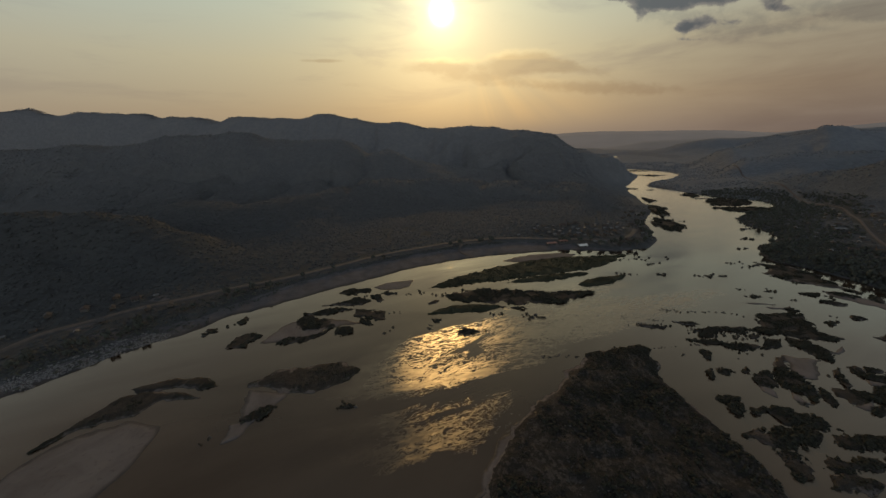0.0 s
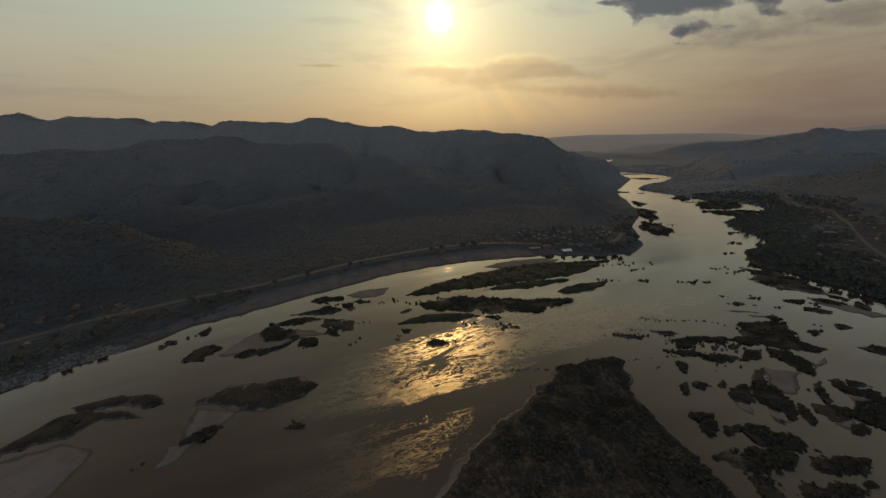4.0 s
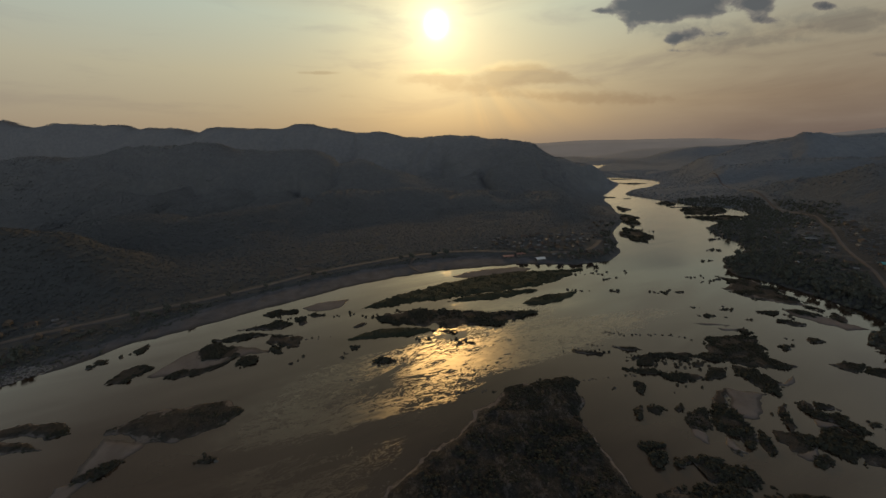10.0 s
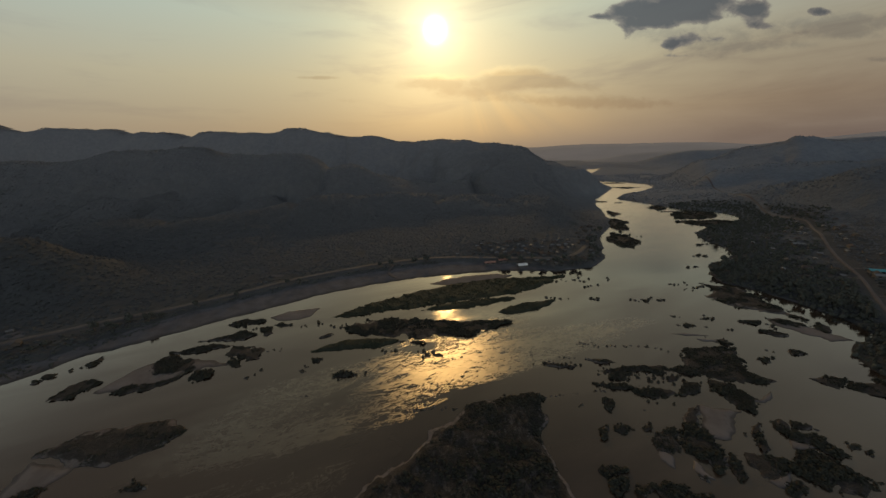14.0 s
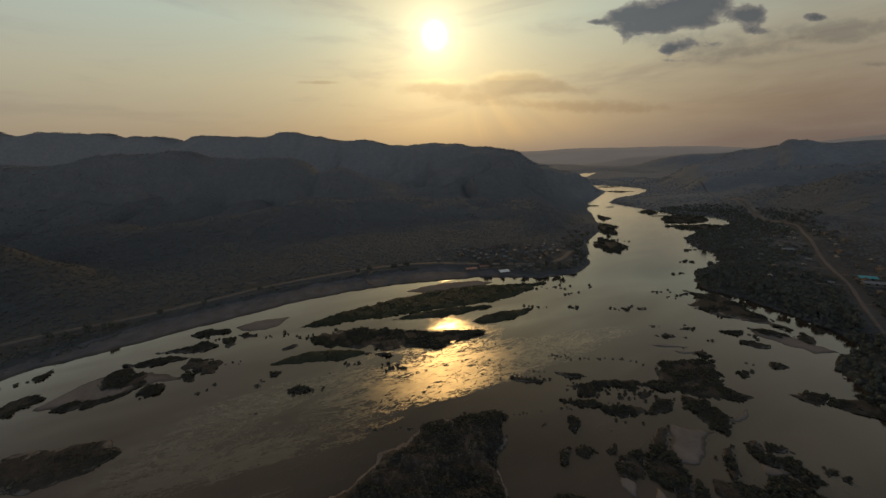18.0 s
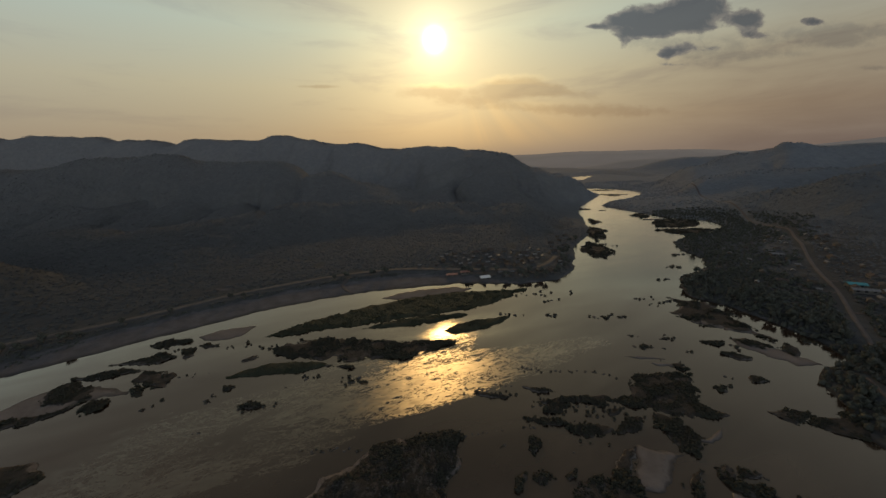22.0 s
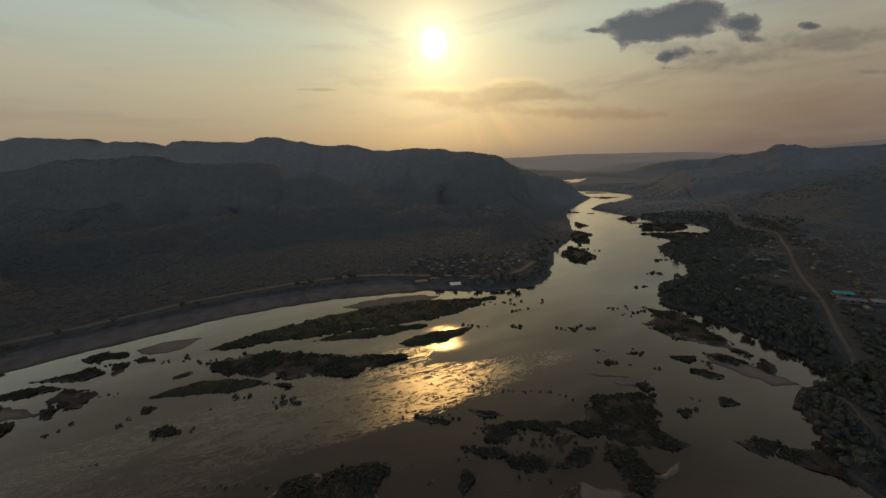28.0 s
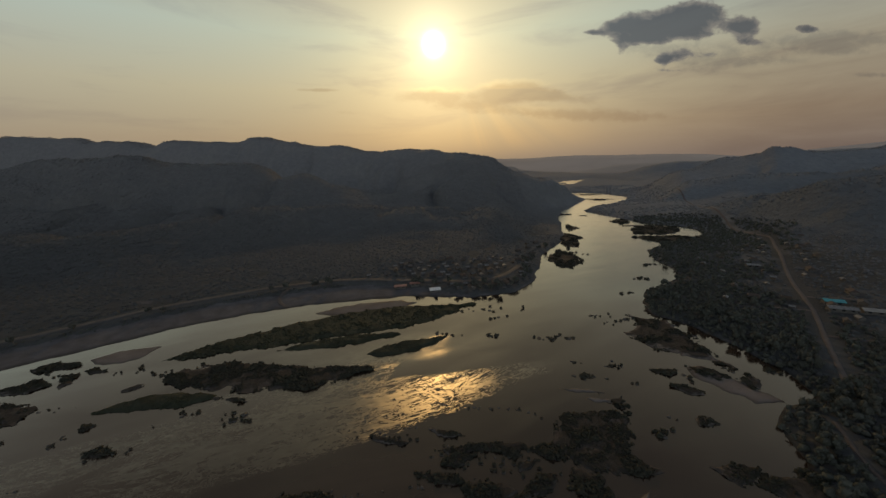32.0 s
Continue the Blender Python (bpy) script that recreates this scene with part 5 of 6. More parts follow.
def woods(name, label, x0, x1, y0, y1, gap, kinds, wide, rule, seed, mat, low=0.6):
    r = np.random.RandomState(seed)
    nx, ny = int((x1 - x0) / gap), int((y1 - y0) / gap)
    gx, gy = np.meshgrid(np.linspace(x0, x1, nx), np.linspace(y0, y1, ny))
    x = (gx + r.uniform(-0.55, 0.55, gx.shape) * gap).ravel()
    y = (gy + r.uniform(-0.55, 0.55, gy.shape) * gap).ravel()
    z, d, left = land(x, y)
    ok = rule(x, y, z, d, left, r) & far_from(x, y, ROAD_RIGHT, 5.5) & far_from(x, y, ROAD_LEFT, 7) & far_from(x, y, PATH_RIGHT, 2.5)
    x, y, z = x[ok], y[ok], z[ok]
    size = r.uniform(0.6, 1.25, len(x)) * wide
    tall = size * r.uniform(low, low * 1.7, len(x))
    me = strew(name, kinds, x, y, z - 0.3, size, tall, mat, seed)
    tagged(new(name, me), label, "forest", kind="stuff")


def in_view(x, y):
    return np.abs(np.arctan2(x - 70, y + 60)) < radians(64)


def open_ground(x, y, z, left):
    n = fbm(x / 22, y / 22, 40, 4) + np.where(left, 0.0, 0.2 * smooth(to_line(x, y, ROAD_RIGHT)[0], 70, 20) - 0.1)
    return np.where(left, smooth(z, 14, 6) * smooth(n, 0.6, 0.68), smooth(z, 22, 10) * smooth(n, 0.3, 0.48)) > 0.5


def rule_left(x, y, z, d, left, r):
    return left & (d > strip_width(x) + 3) & in_view(x, y) & ~(open_ground(x, y, z, left) & (r.rand(len(x)) > 0.2)) & (far_from(x, y, VILLAGE, 24) | (r.rand(len(x)) < 0.3))


def rule_mid(x, y, z, d, left, r):
    return left & (d > 20) & in_view(x, y)


def rule_scrub(x, y, z, d, left, r):
    w = strip_width(x)
    lush = smooth(x, -120, -175)
    return left & (d > w - 1 - 11 * lush) & (d < w + 22) & (fbm(x / 14, y / 14, 33, 4) > 0.47 - 0.06 * lush) & in_view(x, y)


def rule_right(x, y, z, d, left, r, rise=False):
    bank = d < 30 + 40 * fbm(x / 60, y / 60, 3, 3)
    return ~left & (d > 0.8) & in_view(x, y) & (z < 52 + 20 * r.rand(len(x))) & ((z > 20) == rise) & (bank | (z > 16) | (r.rand(len(x)) < np.where(open_ground(x, y, z, left), 0.5, 0.97)))


def rule_bank(x, y, z, d, left, r):
    return ~left & (d > 0.3) & (d < 34 + 90 * fbm(x / 50, y / 50, 13, 3)) & (r.rand(len(x)) < 0.95 - 0.012 * np.clip(d - 30, 0, 60))


def rule_reach(x, y, z, d, left, r):
    return ~left & (d > 2) & (d < 230) & (z < 26) & in_view(x, y) & ((y > 590) | (x > 640)) & (fbm(x / 40, y / 40, 19, 3) > 0.36)


def rule_crest(x, y, z, d, left, r):
    near = np.full(len(x), 1e9)
    for _, line in CRESTS:
        near = np.minimum(near, to_line(x, y, line)[0])
    return (d > 6) & in_view(x, y) & (near < 16 + 26 * r.rand(len(x)) ** 2) & (r.rand(len(x)) < 0.75)


woods("forest", "dense dry forest on the near hillsides", -560, 330, 120, 560, 3.7, CROWN, 2.0, rule_left, 1, LEAF_FOREST, 0.36)
woods("forest", "dry forest over the middle hills, paled for haze", -1100, 340, 560, 900, 6.0, FAR, 2.4, rule_mid, 22, LEAF_FOREST, 0.3)
woods("scrub", "low dark scrub between the beach and the riverside road", -340, 140, 90, 380, 2.7, BUSH, 1.3, rule_scrub, 12, LEAF_BUSH, 0.6)
woods("forest", "scattered trees along the crests of the middle hills", -1000, 340, 560, 900, 5.0, FAR, 2.0, rule_crest, 2, LEAF_FOREST)
woods("forest", "scattered trees along the far skyline ridge", -2000, 640, 860, 1480, 5.0, FAR, 2.5, rule_crest, 3, LEAF_FOREST)
woods("forest", "trees along the wooded river bank and plain", 330, 780, 200, 600, 3.2, CROWN, 1.7, rule_right, 4, LEAF_FOREST, 0.55)
woods("forest", "hazy woodland on the slopes behind the plain", 430, 900, 200, 640, 3.2, CROWN, 1.7, lambda *a: rule_right(*a, True), 14, LEAF_FOREST, 0.2)
woods("forest", "tall dark trees crowding the near river bank", 262, 400, 60, 330, 3.0, SPRAY, 1.9, rule_bank, 6, LEAF_BUSH, 0.9)
woods("forest", "dark trees crowding the river bank beyond the plain", 380, 600, 330, 640, 3.6, SPRAY, 2.1, rule_bank, 16, LEAF_BUSH, 0.8)
woods("forest", "low dark woodland round the upper river", 380, 900, 500, 1250, 7.0, FAR, 3.6, rule_reach, 8, LEAF_FOREST, 0.3)
woods("forest", "scattered trees along the crests beyond the plain", 560, 1500, 300, 1200, 5.0, FAR, 2.3, rule_crest, 5, LEAF_FOREST)

# ---- roads and tracks ----


def spline(line, step):
    pts = [Vector((*q, 0)) for q in line]
    out = []
    for k in range(len(pts) - 1):
        a, b, c, d = pts[max(k - 1, 0)], pts[k], pts[k + 1], pts[min(k + 2, len(pts) - 1)]
        n = max(2, int((c - b).length / step))
        for i in range(n):
            t = i / n
            out.append(0.5 * ((2 * b) + (c - a) * t + (2 * a - 5 * b + 4 * c - d) * t * t + (3 * b - a - 3 * c + d) * t**3))
    out.append(pts[-1])
    return np.array([(q.x, q.y) for q in out])


def ribbon(name, label, line, width, mat, lift=0.25, category="road", worn=0.12):
    q = spline(line, 3.0)
    t = np.gradient(q, axis=0)
    t /= np.linalg.norm(t, axis=1, keepdims=True)
    side = np.stack([-t[:, 1], t[:, 0]], 1)
    across = np.array([-0.62, -0.5, -0.2, 0.2, 0.5, 0.62])
    drop = np.array([-0.5, 0.0, 0.05, 0.05, 0.0, -0.5])
    r = np.random.RandomState(len(q))
    w = width * (1 + r.uniform(-worn, worn, len(q)))
    px = q[:, :1] + side[:, :1] * across[None] * w[:, None]
    py = q[:, 1:] + side[:, 1:] * across[None] * w[:, None]
    z, _, _ = land(px, py)
    pz = z.max(1, keepdims=True) * 0.6 + z * 0.4 + lift + drop[None]
    n, m = px.shape
    i = (np.arange(n - 1)[:, None] * m + np.arange(m - 1)[None]).ravel()
    me = mesh_from(name, np.stack([px, py, pz], -1).reshape(-1, 3), np.stack([i, i + m, i + m + 1, i + 1], 1), mat, True)
    return tagged(new(name, me), label, category, kind="structure")


ribbon("road", "pale dirt road running across the plain", ROAD_RIGHT, 2.3, DIRT)
ribbon("track", "narrow pale footpath along the wooded bank", PATH_RIGHT, 1.3, DIRT, 0.2, "path")
ribbon("road", "grey riverside road on the embankment", ROAD_LEFT, 5.0, ASPHALT)
ribbon("track", "dirt track climbing from the river beach", [(30, 330), (22, 338), (18, 348), (22, 358)], 3.0, DIRT, 0.2, "path")
ribbon("track", "field track between the plots", [(415, 286), (440, 276), (470, 262), (520, 250)], 2.6, DIRT, 0.2, "path")
ribbon("track", "field track between the plots", [(376, 238), (400, 226), (440, 214), (500, 205)], 2.4, DIRT, 0.2, "path")
ribbon("track", "field track toward the river", [(399, 265), (380, 276), (360, 282)], 2.2, DIRT, 0.2, "path")

# ---- houses ----
def house(wide, deep, tall, roof_mat, wall_mat, label, raised=0.0, hipped=False):
    """A village house at the origin: walls, a pitched roof with eaves, a door and windows, on posts where it is raised."""
    root = tagged(new("house"), label, "house")
    w, d = wide / 2, deep / 2
    bm = bmesh.new()
    box(bm, -w, w, -d, d, raised - (0 if raised else 1.2), raised + tall)
    rise = deep * 0.27
    for sx in (-1, 1):
        a = [bm.verts.new(v) for v in ((sx * w, -d, raised + tall), (sx * w, d, raised + tall), (sx * w, 0, raised + tall + rise))]
        if not hipped:
            bm.faces.new(a if sx > 0 else a[::-1])
    part("wall", bm, wall_mat, root)
    over, ez = 0.6, raised + tall - 0.6 * 0.54
    top = raised + tall + rise + 0.05
    for sy in (-1, 1):
        bm = bmesh.new()
        cut = w * 0.45 if hipped else 0.0
        lower = [(-w - over, sy * (d + over), ez), (w + over, sy * (d + over), ez)]
        upper = [(w + over - cut, 0, top), (-w - over + cut, 0, top)]
        vs = [bm.verts.new(v) for v in lower + upper]
        bm.faces.new(vs if sy < 0 else vs[::-1])
        made = bmesh.ops.extrude_face_region(bm, geom=bm.faces[:])["geom"]
        bmesh.ops.translate(bm, vec=(0, 0, 0.12), verts=[g for g in made if isinstance(g, bmesh.types.BMVert)])
        part("roof_slope", bm, roof_mat, root)
    if hipped:
        for sx in (-1, 1):
            bm = bmesh.new()
            cut = w * 0.45
            vs = [bm.verts.new(v) for v in ((sx * (w + over), -d - over, ez), (sx * (w + over), d + over, ez), (sx * (w + over - cut), 0, top))]
            bm.faces.new(vs if sx > 0 else vs[::-1])
            made = bmesh.ops.extrude_face_region(bm, geom=bm.faces[:])["geom"]
            bmesh.ops.translate(bm, vec=(0, 0, 0.12), verts=[g for g in made if isinstance(g, bmesh.types.BMVert)])
            part("roof_hip", bm, roof_mat, root)
    part("ridge_cap", boxed(-w - over + (w * 0.45 if hipped else 0), w + over - (w * 0.45 if hipped else 0), -0.16, 0.16, top + 0.06, top + 0.2, 0.03), roof_mat, root)
    part("door", boxed(-0.5, 0.5, -d - 0.05, -d + 0.05, raised + 0.02, raised + 2.05, 0.02), TIMBER, root)
    for x in (-w * 0.6, w * 0.6):
        pane = part("window", boxed(x - 0.55, x + 0.55, -d - 0.04, -d + 0.04, raised + 0.95, raised + 2.0), GLASS_DARK, root)
        part("sill", boxed(x - 0.65, x + 0.65, -d - 0.14, -d + 0.02, raised + 0.85, raised + 0.95, 0.02), wall_mat, pane)
    if raised:
        for x in (-w + 0.3, w - 0.3):
            for y in (-d + 0.3, d - 0.3):
                part("post", boxed(x - 0.12, x + 0.12, y - 0.12, y + 0.12, -0.6, raised + 0.02), TIMBER, root)
    return root


MODELS = [
    house(6.8, 5.2, 2.7, TIN, PLASTER, "plastered village house with a grey tin roof"),
    house(6.2, 5.0, 2.4, RUST, TIMBER, "timber stilt house with a rusty tin roof", 2.0),
    house(8.0, 5.8, 2.8, TILE, PLASTER, "plastered house with a dark red tiled roof", 0.0, True),
    house(5.6, 4.4, 2.4, TIN, TIMBER, "small timber house with a weathered tin roof", 1.6),
    house(4.8, 3.8, 2.3, RUST, TIMBER, "low timber shed with a rusty tin roof"),
]
TAKEN = []


def settle(model, x, y, turn, grow=1.0, first=set()):
    z = height_at(x, y)
    m = pose(x, y, z + 0.1, 0, 0, turn) @ Matrix.Scale(grow, 4)
    if model not in first:
        first.add(model)
        model.matrix_basis = m
        ob = model
    else:
        ob = copy_thing(model, m)
    TAKEN.append((x, y))
    return ob


def hamlet(group, line, reach, count, seed, turn, spread):
    """Houses in loose rows beside a street."""
    r = np.random.RandomState(seed)
    q = spline(line, 2.0)
    tries = count * 40
    spot = q[r.randint(0, len(q), tries)]
    away, a = r.uniform(7, reach, tries), r.uniform(0, 6.28, tries)
    xs, ys = spot[:, 0] + np.cos(a) * away, spot[:, 1] + np.sin(a) * away
    z, d, left = land(xs, ys)
    ok = (d > np.where(left, strip_width(xs) + 7, 16)) & (z < 26) & far_from(xs, ys, ROAD_RIGHT, 9) & far_from(xs, ys, ROAD_LEFT, 8)
    made = 0
    for x, y in zip(xs[ok], ys[ok]):
        if made == count:
            break
        if min([math.hypot(x - u, y - v) for u, v in TAKEN] + [99]) < spread:
            continue
        model = MODELS[r.choice(5, p=(0.32, 0.2, 0.14, 0.22, 0.12))]
        tagged(settle(model, x, y, turn + r.choice((0, 90, 180)) + r.normal() * 9, r.uniform(0.66, 0.92)), group=group)
        made += 1


hamlet("village on the cape", [(140, 372), (170, 378), (205, 372), (228, 385)], 40, 84, 5, 12, 8.0)
hamlet("village on the cape", [(90, 372), (140, 380)], 16, 10, 15, 12, 12.0)
hamlet("village under the cape hill", [(262, 430), (290, 470)], 22, 14, 6, 30, 12.0)
hamlet("houses along the dirt road", [(405, 276), (430, 305), (460, 342), (500, 390), (535, 425)], 36, 36, 7, 50, 10.0)
hamlet("houses along the dirt road", [(360, 300), (400, 340), (430, 380)], 24, 8, 8, 40, 13.0)
hamlet("houses by the riverside road", [(-272, 186), (-262, 205), (-240, 228), (-215, 246)], 20, 12, 9, 40, 11.0)


def hall(name, x, y, turn, wide, deep, tall, roof_mat, label):
    """A long shed with a low roof, open bays and posts."""
    root = tagged(new(name), label, "building")
    root.matrix_basis = pose(x, y, height_at(x, y) + 0.1, 0, 0, turn)
    w, d = wide / 2, deep / 2
    part("wall", boxed(-w, w, -d, d, -0.8, tall), PLASTER, root)
    for sy in (-1, 1):
        bm = bmesh.new()
        vs = [bm.verts.new(v) for v in ((-w - 0.7, sy * (d + 0.9), tall - 0.1), (w + 0.7, sy * (d + 0.9), tall - 0.1), (w + 0.7, 0, tall + deep * 0.2), (-w - 0.7, 0, tall + deep * 0.2))]
        bm.faces.new(vs if sy < 0 else vs[::-1])
        made = bmesh.ops.extrude_face_region(bm, geom=bm.faces[:])["geom"]
        bmesh.ops.translate(bm, vec=(0, 0, 0.15), verts=[g for g in made if isinstance(g, bmesh.types.BMVert)])
        part("roof_slope", bm, roof_mat, root)
    n = int(wide / 4)
    for k in range(n):
        cx = -w + (k + 0.5) * wide / n
        part("window", boxed(cx - 0.8, cx + 0.8, -d - 0.05, -d + 0.05, 1.0, 2.3), GLASS_DARK, root)
    part("door", boxed(-0.9, 0.9, d - 0.05, d + 0.05, 0.0, 2.2), TIMBER, root)
    TAKEN.append((x, y))
    return root


hall("long_hall", 419, 272, -25, 9.5, 4.6, 2.6, BLUE, "long shed with a bright turquoise sheet roof")
hall("long_hall", 413, 262, -25, 13, 4.4, 2.5, TIN, "long low shed with a pale tin roof")
hall("long_hall", 426, 256, -25, 10, 4.4, 2.5, CONCRETE, "long low shed with a grey roof")
hall("warehouse", 153, 347, 8, 8.5, 5.5, 2.2, WHITE, "warehouse with a bright white sheet roof")
hall("long_hall", 122, 357, 6, 10, 3.6, 2.4, PINK, "long shed with a faded red sheet roof beside the road")
hall("long_hall", 135, 357, 6, 8, 3.6, 2.4, PINK, "long shed with a faded red sheet roof beside the road")
hall("long_hall", 443, 355, -20, 9, 4.6, 2.5, TIN, "long low shed with a pale tin roof")

# ---- single trees on the banks ----


def tube(points, radii, sides=6):
    verts, faces = [], []
    for k, (q, r) in enumerate(zip(points, radii)):
        for a in range(sides):
            t = 2 * math.pi * a / sides
            verts.append((q[0] + r * math.cos(t), q[1] + r * math.sin(t), q[2]))
        if k:
            b = (k - 1) * sides
            faces += [(b + a, b + (a + 1) % sides, b + sides + (a + 1) % sides, b + sides + a) for a in range(sides)]
    return verts, faces


def bank_tree(seed, tall, wide):
    """A broad riverside tree: a tapered leaning trunk, limbs, and a crown of leaf sprays with gaps."""
    r = np.random.RandomState(seed)
    root = tagged(new("tree"), "dark broad-crowned tree standing on the river bank", "tree", "trees on the river banks")
    lean = r.normal(size=2) * 0.25
    fork = tall * 0.42
    stem = [(lean[0] * h, lean[1] * h, h * fork) for h in (-0.12, 0.0, 0.35, 0.7, 1.0)]
    part("trunk", mesh_from("trunk", *tube(stem, [0.3, 0.26, 0.21, 0.17, 0.14]), BARK, True), BARK, root)
    for k in range(4):
        a = k * 1.57 + r.uniform(-0.4, 0.4)
        reach = wide * r.uniform(0.4, 0.62)
        limb = [(lean[0] + math.cos(a) * reach * t, lean[1] + math.sin(a) * reach * t, fork * 0.9 + (tall * 0.42) * t ** 0.8) for t in (0.0, 0.35, 0.7, 1.0)]
        part("limb", mesh_from("limb", *tube(limb, [0.13, 0.1, 0.07, 0.03], 5), BARK, True), BARK, root)
    v, f = clump(seed + 5, 7, 420, 1.05, 0.9, 0.16, ICO1)
    v = v * np.array([wide, wide, tall * 0.62]) + np.array([lean[0], lean[1], tall * 0.3])
    part("crown", mesh_from("crown", v, f, LEAF_BUSH, True), LEAF_BUSH, root)
    return root


TREES = [bank_tree(11, 6.0, 2.9), bank_tree(12, 7.5, 3.4), bank_tree(13, 5.0, 2.4), bank_tree(14, 8.5, 3.2)]


def plant(count, x0, x1, y0, y1, low, high, side, seed):
    r = np.random.RandomState(seed)
    x, y = r.uniform(x0, x1, count * 60), r.uniform(y0, y1, count * 60)
    z, d, left = land(x, y)
    edge = np.where(left, strip_width(x), 0.0)
    ok = (d > low + edge) & (d < high + edge) & (left == side) & far_from(x, y, ROAD_RIGHT, 5) & far_from(x, y, ROAD_LEFT, 4.5) & far_from(x, y, PATH_RIGHT, 3.5)
    for px, py, pz in list(zip(x[ok], y[ok], z[ok]))[:count]:
        model = TREES[r.randint(4)]
        m = pose(px, py, pz - 0.1, 0, 0, r.uniform(0, 360))
        if model.name in PLANTED:
            copy_thing(model, m)
        else:
            PLANTED.add(model.name)
            model.matrix_basis = m


PLANTED = set()
plant(46, 276, 350, 110, 300, 1.5, 26, False, 21)
plant(30, 300, 470, 260, 470, 1.5, 16, False, 22)
plant(22, -260, -150, 130, 260, 3, 16, True, 23)
plant(13, -150, 120, 240, 400, 3, 9, True, 24)
plant(30, 120, 300, 330, 480, 2, 18, True, 25)


def revetment():
    """Rubble tipped down the bank below the riverside road."""
    r = np.random.RandomState(3)
    x, y = r.uniform(-300, -185, 26000), r.uniform(90, 200, 26000)
    z, d, left = land(x, y)
    ok = left & (d > 0.3) & (d < 17) & (fbm(x / 9, y / 9, 31, 3) > 0.4)
    x, y, z = x[ok][:2600], y[ok][:2600], z[ok][:2600]
    size = r.uniform(0.25, 0.75, len(x))
    v, f = ICO1
    kinds = [(v * (1 + np.random.RandomState(k).uniform(-0.3, 0.2, (len(v), 1))) * (1, 0.8, 0.6), f) for k in range(3)]
    me = strew("rubble", kinds, x, y, z + 0.05, size, size, RUBBLE, 9)
    tagged(new("rubble", me), "pale broken stone tipped along the river bank", "stones", kind="stuff")


revetment()

# ---- loose rocks and bushes in the stream ----
BUSH_MESH = [mesh_from("crown", *BUSH[k], LEAF_SHRUB) for k in range(5)]


def stone(seed):
    r = np.random.RandomState(seed)
    v = ICO2[0].copy()
    for _ in range(5):
        n = r.normal(size=3)
        n /= np.linalg.norm(n)
        v -= np.clip(v @ n - r.uniform(0.45, 0.8), 0, None)[:, None] * n
    v *= np.array([1, r.uniform(0.55, 0.8), r.uniform(0.35, 0.55)])
    return mesh_from("rock", v + r.uniform(-0.03, 0.03, v.shape), ICO2[1], ROCK)


STONES = [stone(k) for k in range(5)]


def islet(x, y, size, seed):
    """A lone shrub rooted on a river stone."""
    r = np.random.RandomState(seed)
    root = tagged(new("islet"), "lone dark shrub growing on a rock in the stream", "shrub", "shrubs in the stream")
    root.location = (x, y, 0)
    rock = part("rock", STONES[seed % 5], ROCK, root)
    rock.scale, rock.rotation_euler, rock.location = (size * 0.9, size * 0.9, size * 0.5), (0, 0, r.uniform(0, 6.28)), (0, 0, 0.0)
    crown = part("crown", BUSH_MESH[seed % 5], LEAF_SHRUB, root)
    crown.scale, crown.rotation_euler, crown.location = (size, size, size * 0.6), (0, 0, r.uniform(0, 6.28)), (0.1, 0, 0.08)


def boulder(x, y, size, seed):
    r = np.random.RandomState(seed)
    ob = tagged(new("rock", STONES[seed % 5]), "dark wet rock standing out of the shallow river", "rock", "rocks in the stream")
    ob.location, ob.scale, ob.rotation_euler = (x, y, 0.02), (size, size, size), (0, 0, r.uniform(0, 6.28))


def shoal(cx, cy, angle, half, wide, rocks, bushes, size, seed):
    """A drift of rocks and bushes lying along the current."""
    r = np.random.RandomState(seed)
    a = radians(angle)
    for k in range(rocks + bushes):
        u, v = r.uniform(-half, half), r.normal() * wide * 0.5
        x, y = cx + u * math.cos(a) - v * math.sin(a), cy + u * math.sin(a) + v * math.cos(a)
        s = size * r.uniform(0.5, 1.3)
        (boulder if k < rocks else islet)(x, y, s, seed * 50 + k)


shoal(-93.0, 123.5, 68, 6.0, 2.2, 1, 7, 1.1, 101)
shoal(-105.0, 112.5, 62, 5.0, 1.2, 2, 4, 0.7, 102)
shoal(162.2, 204.2, -14, 12.7, 1.4, 9, 3, 0.8, 1)
shoal(194.1, 197.3, -44, 7.1, 1.8, 3, 4, 0.9, 2)
shoal(235.1, 201.6, 166, 4.4, 1.8, 2, 4, 1.2, 3)
shoal(244.8, 183.3, 1, 4.8, 1.8, 2, 3, 1.1, 4)
shoal(267.5, 187.5, -25, 4.2, 1.8, 1, 5, 1.3, 5)
shoal(228.5, 220.5, -23, 6.2, 2.4, 2, 4, 1.4, 6)
shoal(139.1, 193.6, -23, 4.6, 1.2, 4, 1, 0.7, 7)
shoal(179.2, 171.8, -11, 18.0, 4.8, 3, 14, 1.0, 8)
shoal(167.6, 155.5, -24, 6.8, 3.6, 1, 4, 1.0, 9)
shoal(131.5, 156.7, 18, 2.0, 1.2, 1, 2, 0.9, 10)
shoal(127.3, 164.2, 7, 7.4, 1.2, 6, 1, 0.6, 11)
shoal(191.0, 135.2, -38, 1.3, 1.2, 0, 2, 0.7, 12)
shoal(217.2, 138.6, -27, 3.9, 1.8, 2, 8, 1.1, 13)
shoal(225.3, 126.7, -21, 4.4, 2.4, 1, 6, 1.3, 14)
shoal(160.0, 119.4, -23, 1.7, 1.8, 2, 3, 1.1, 15)
shoal(193.6, 175.9, 1, 12.2, 3.6, 2, 8, 1.2, 16)
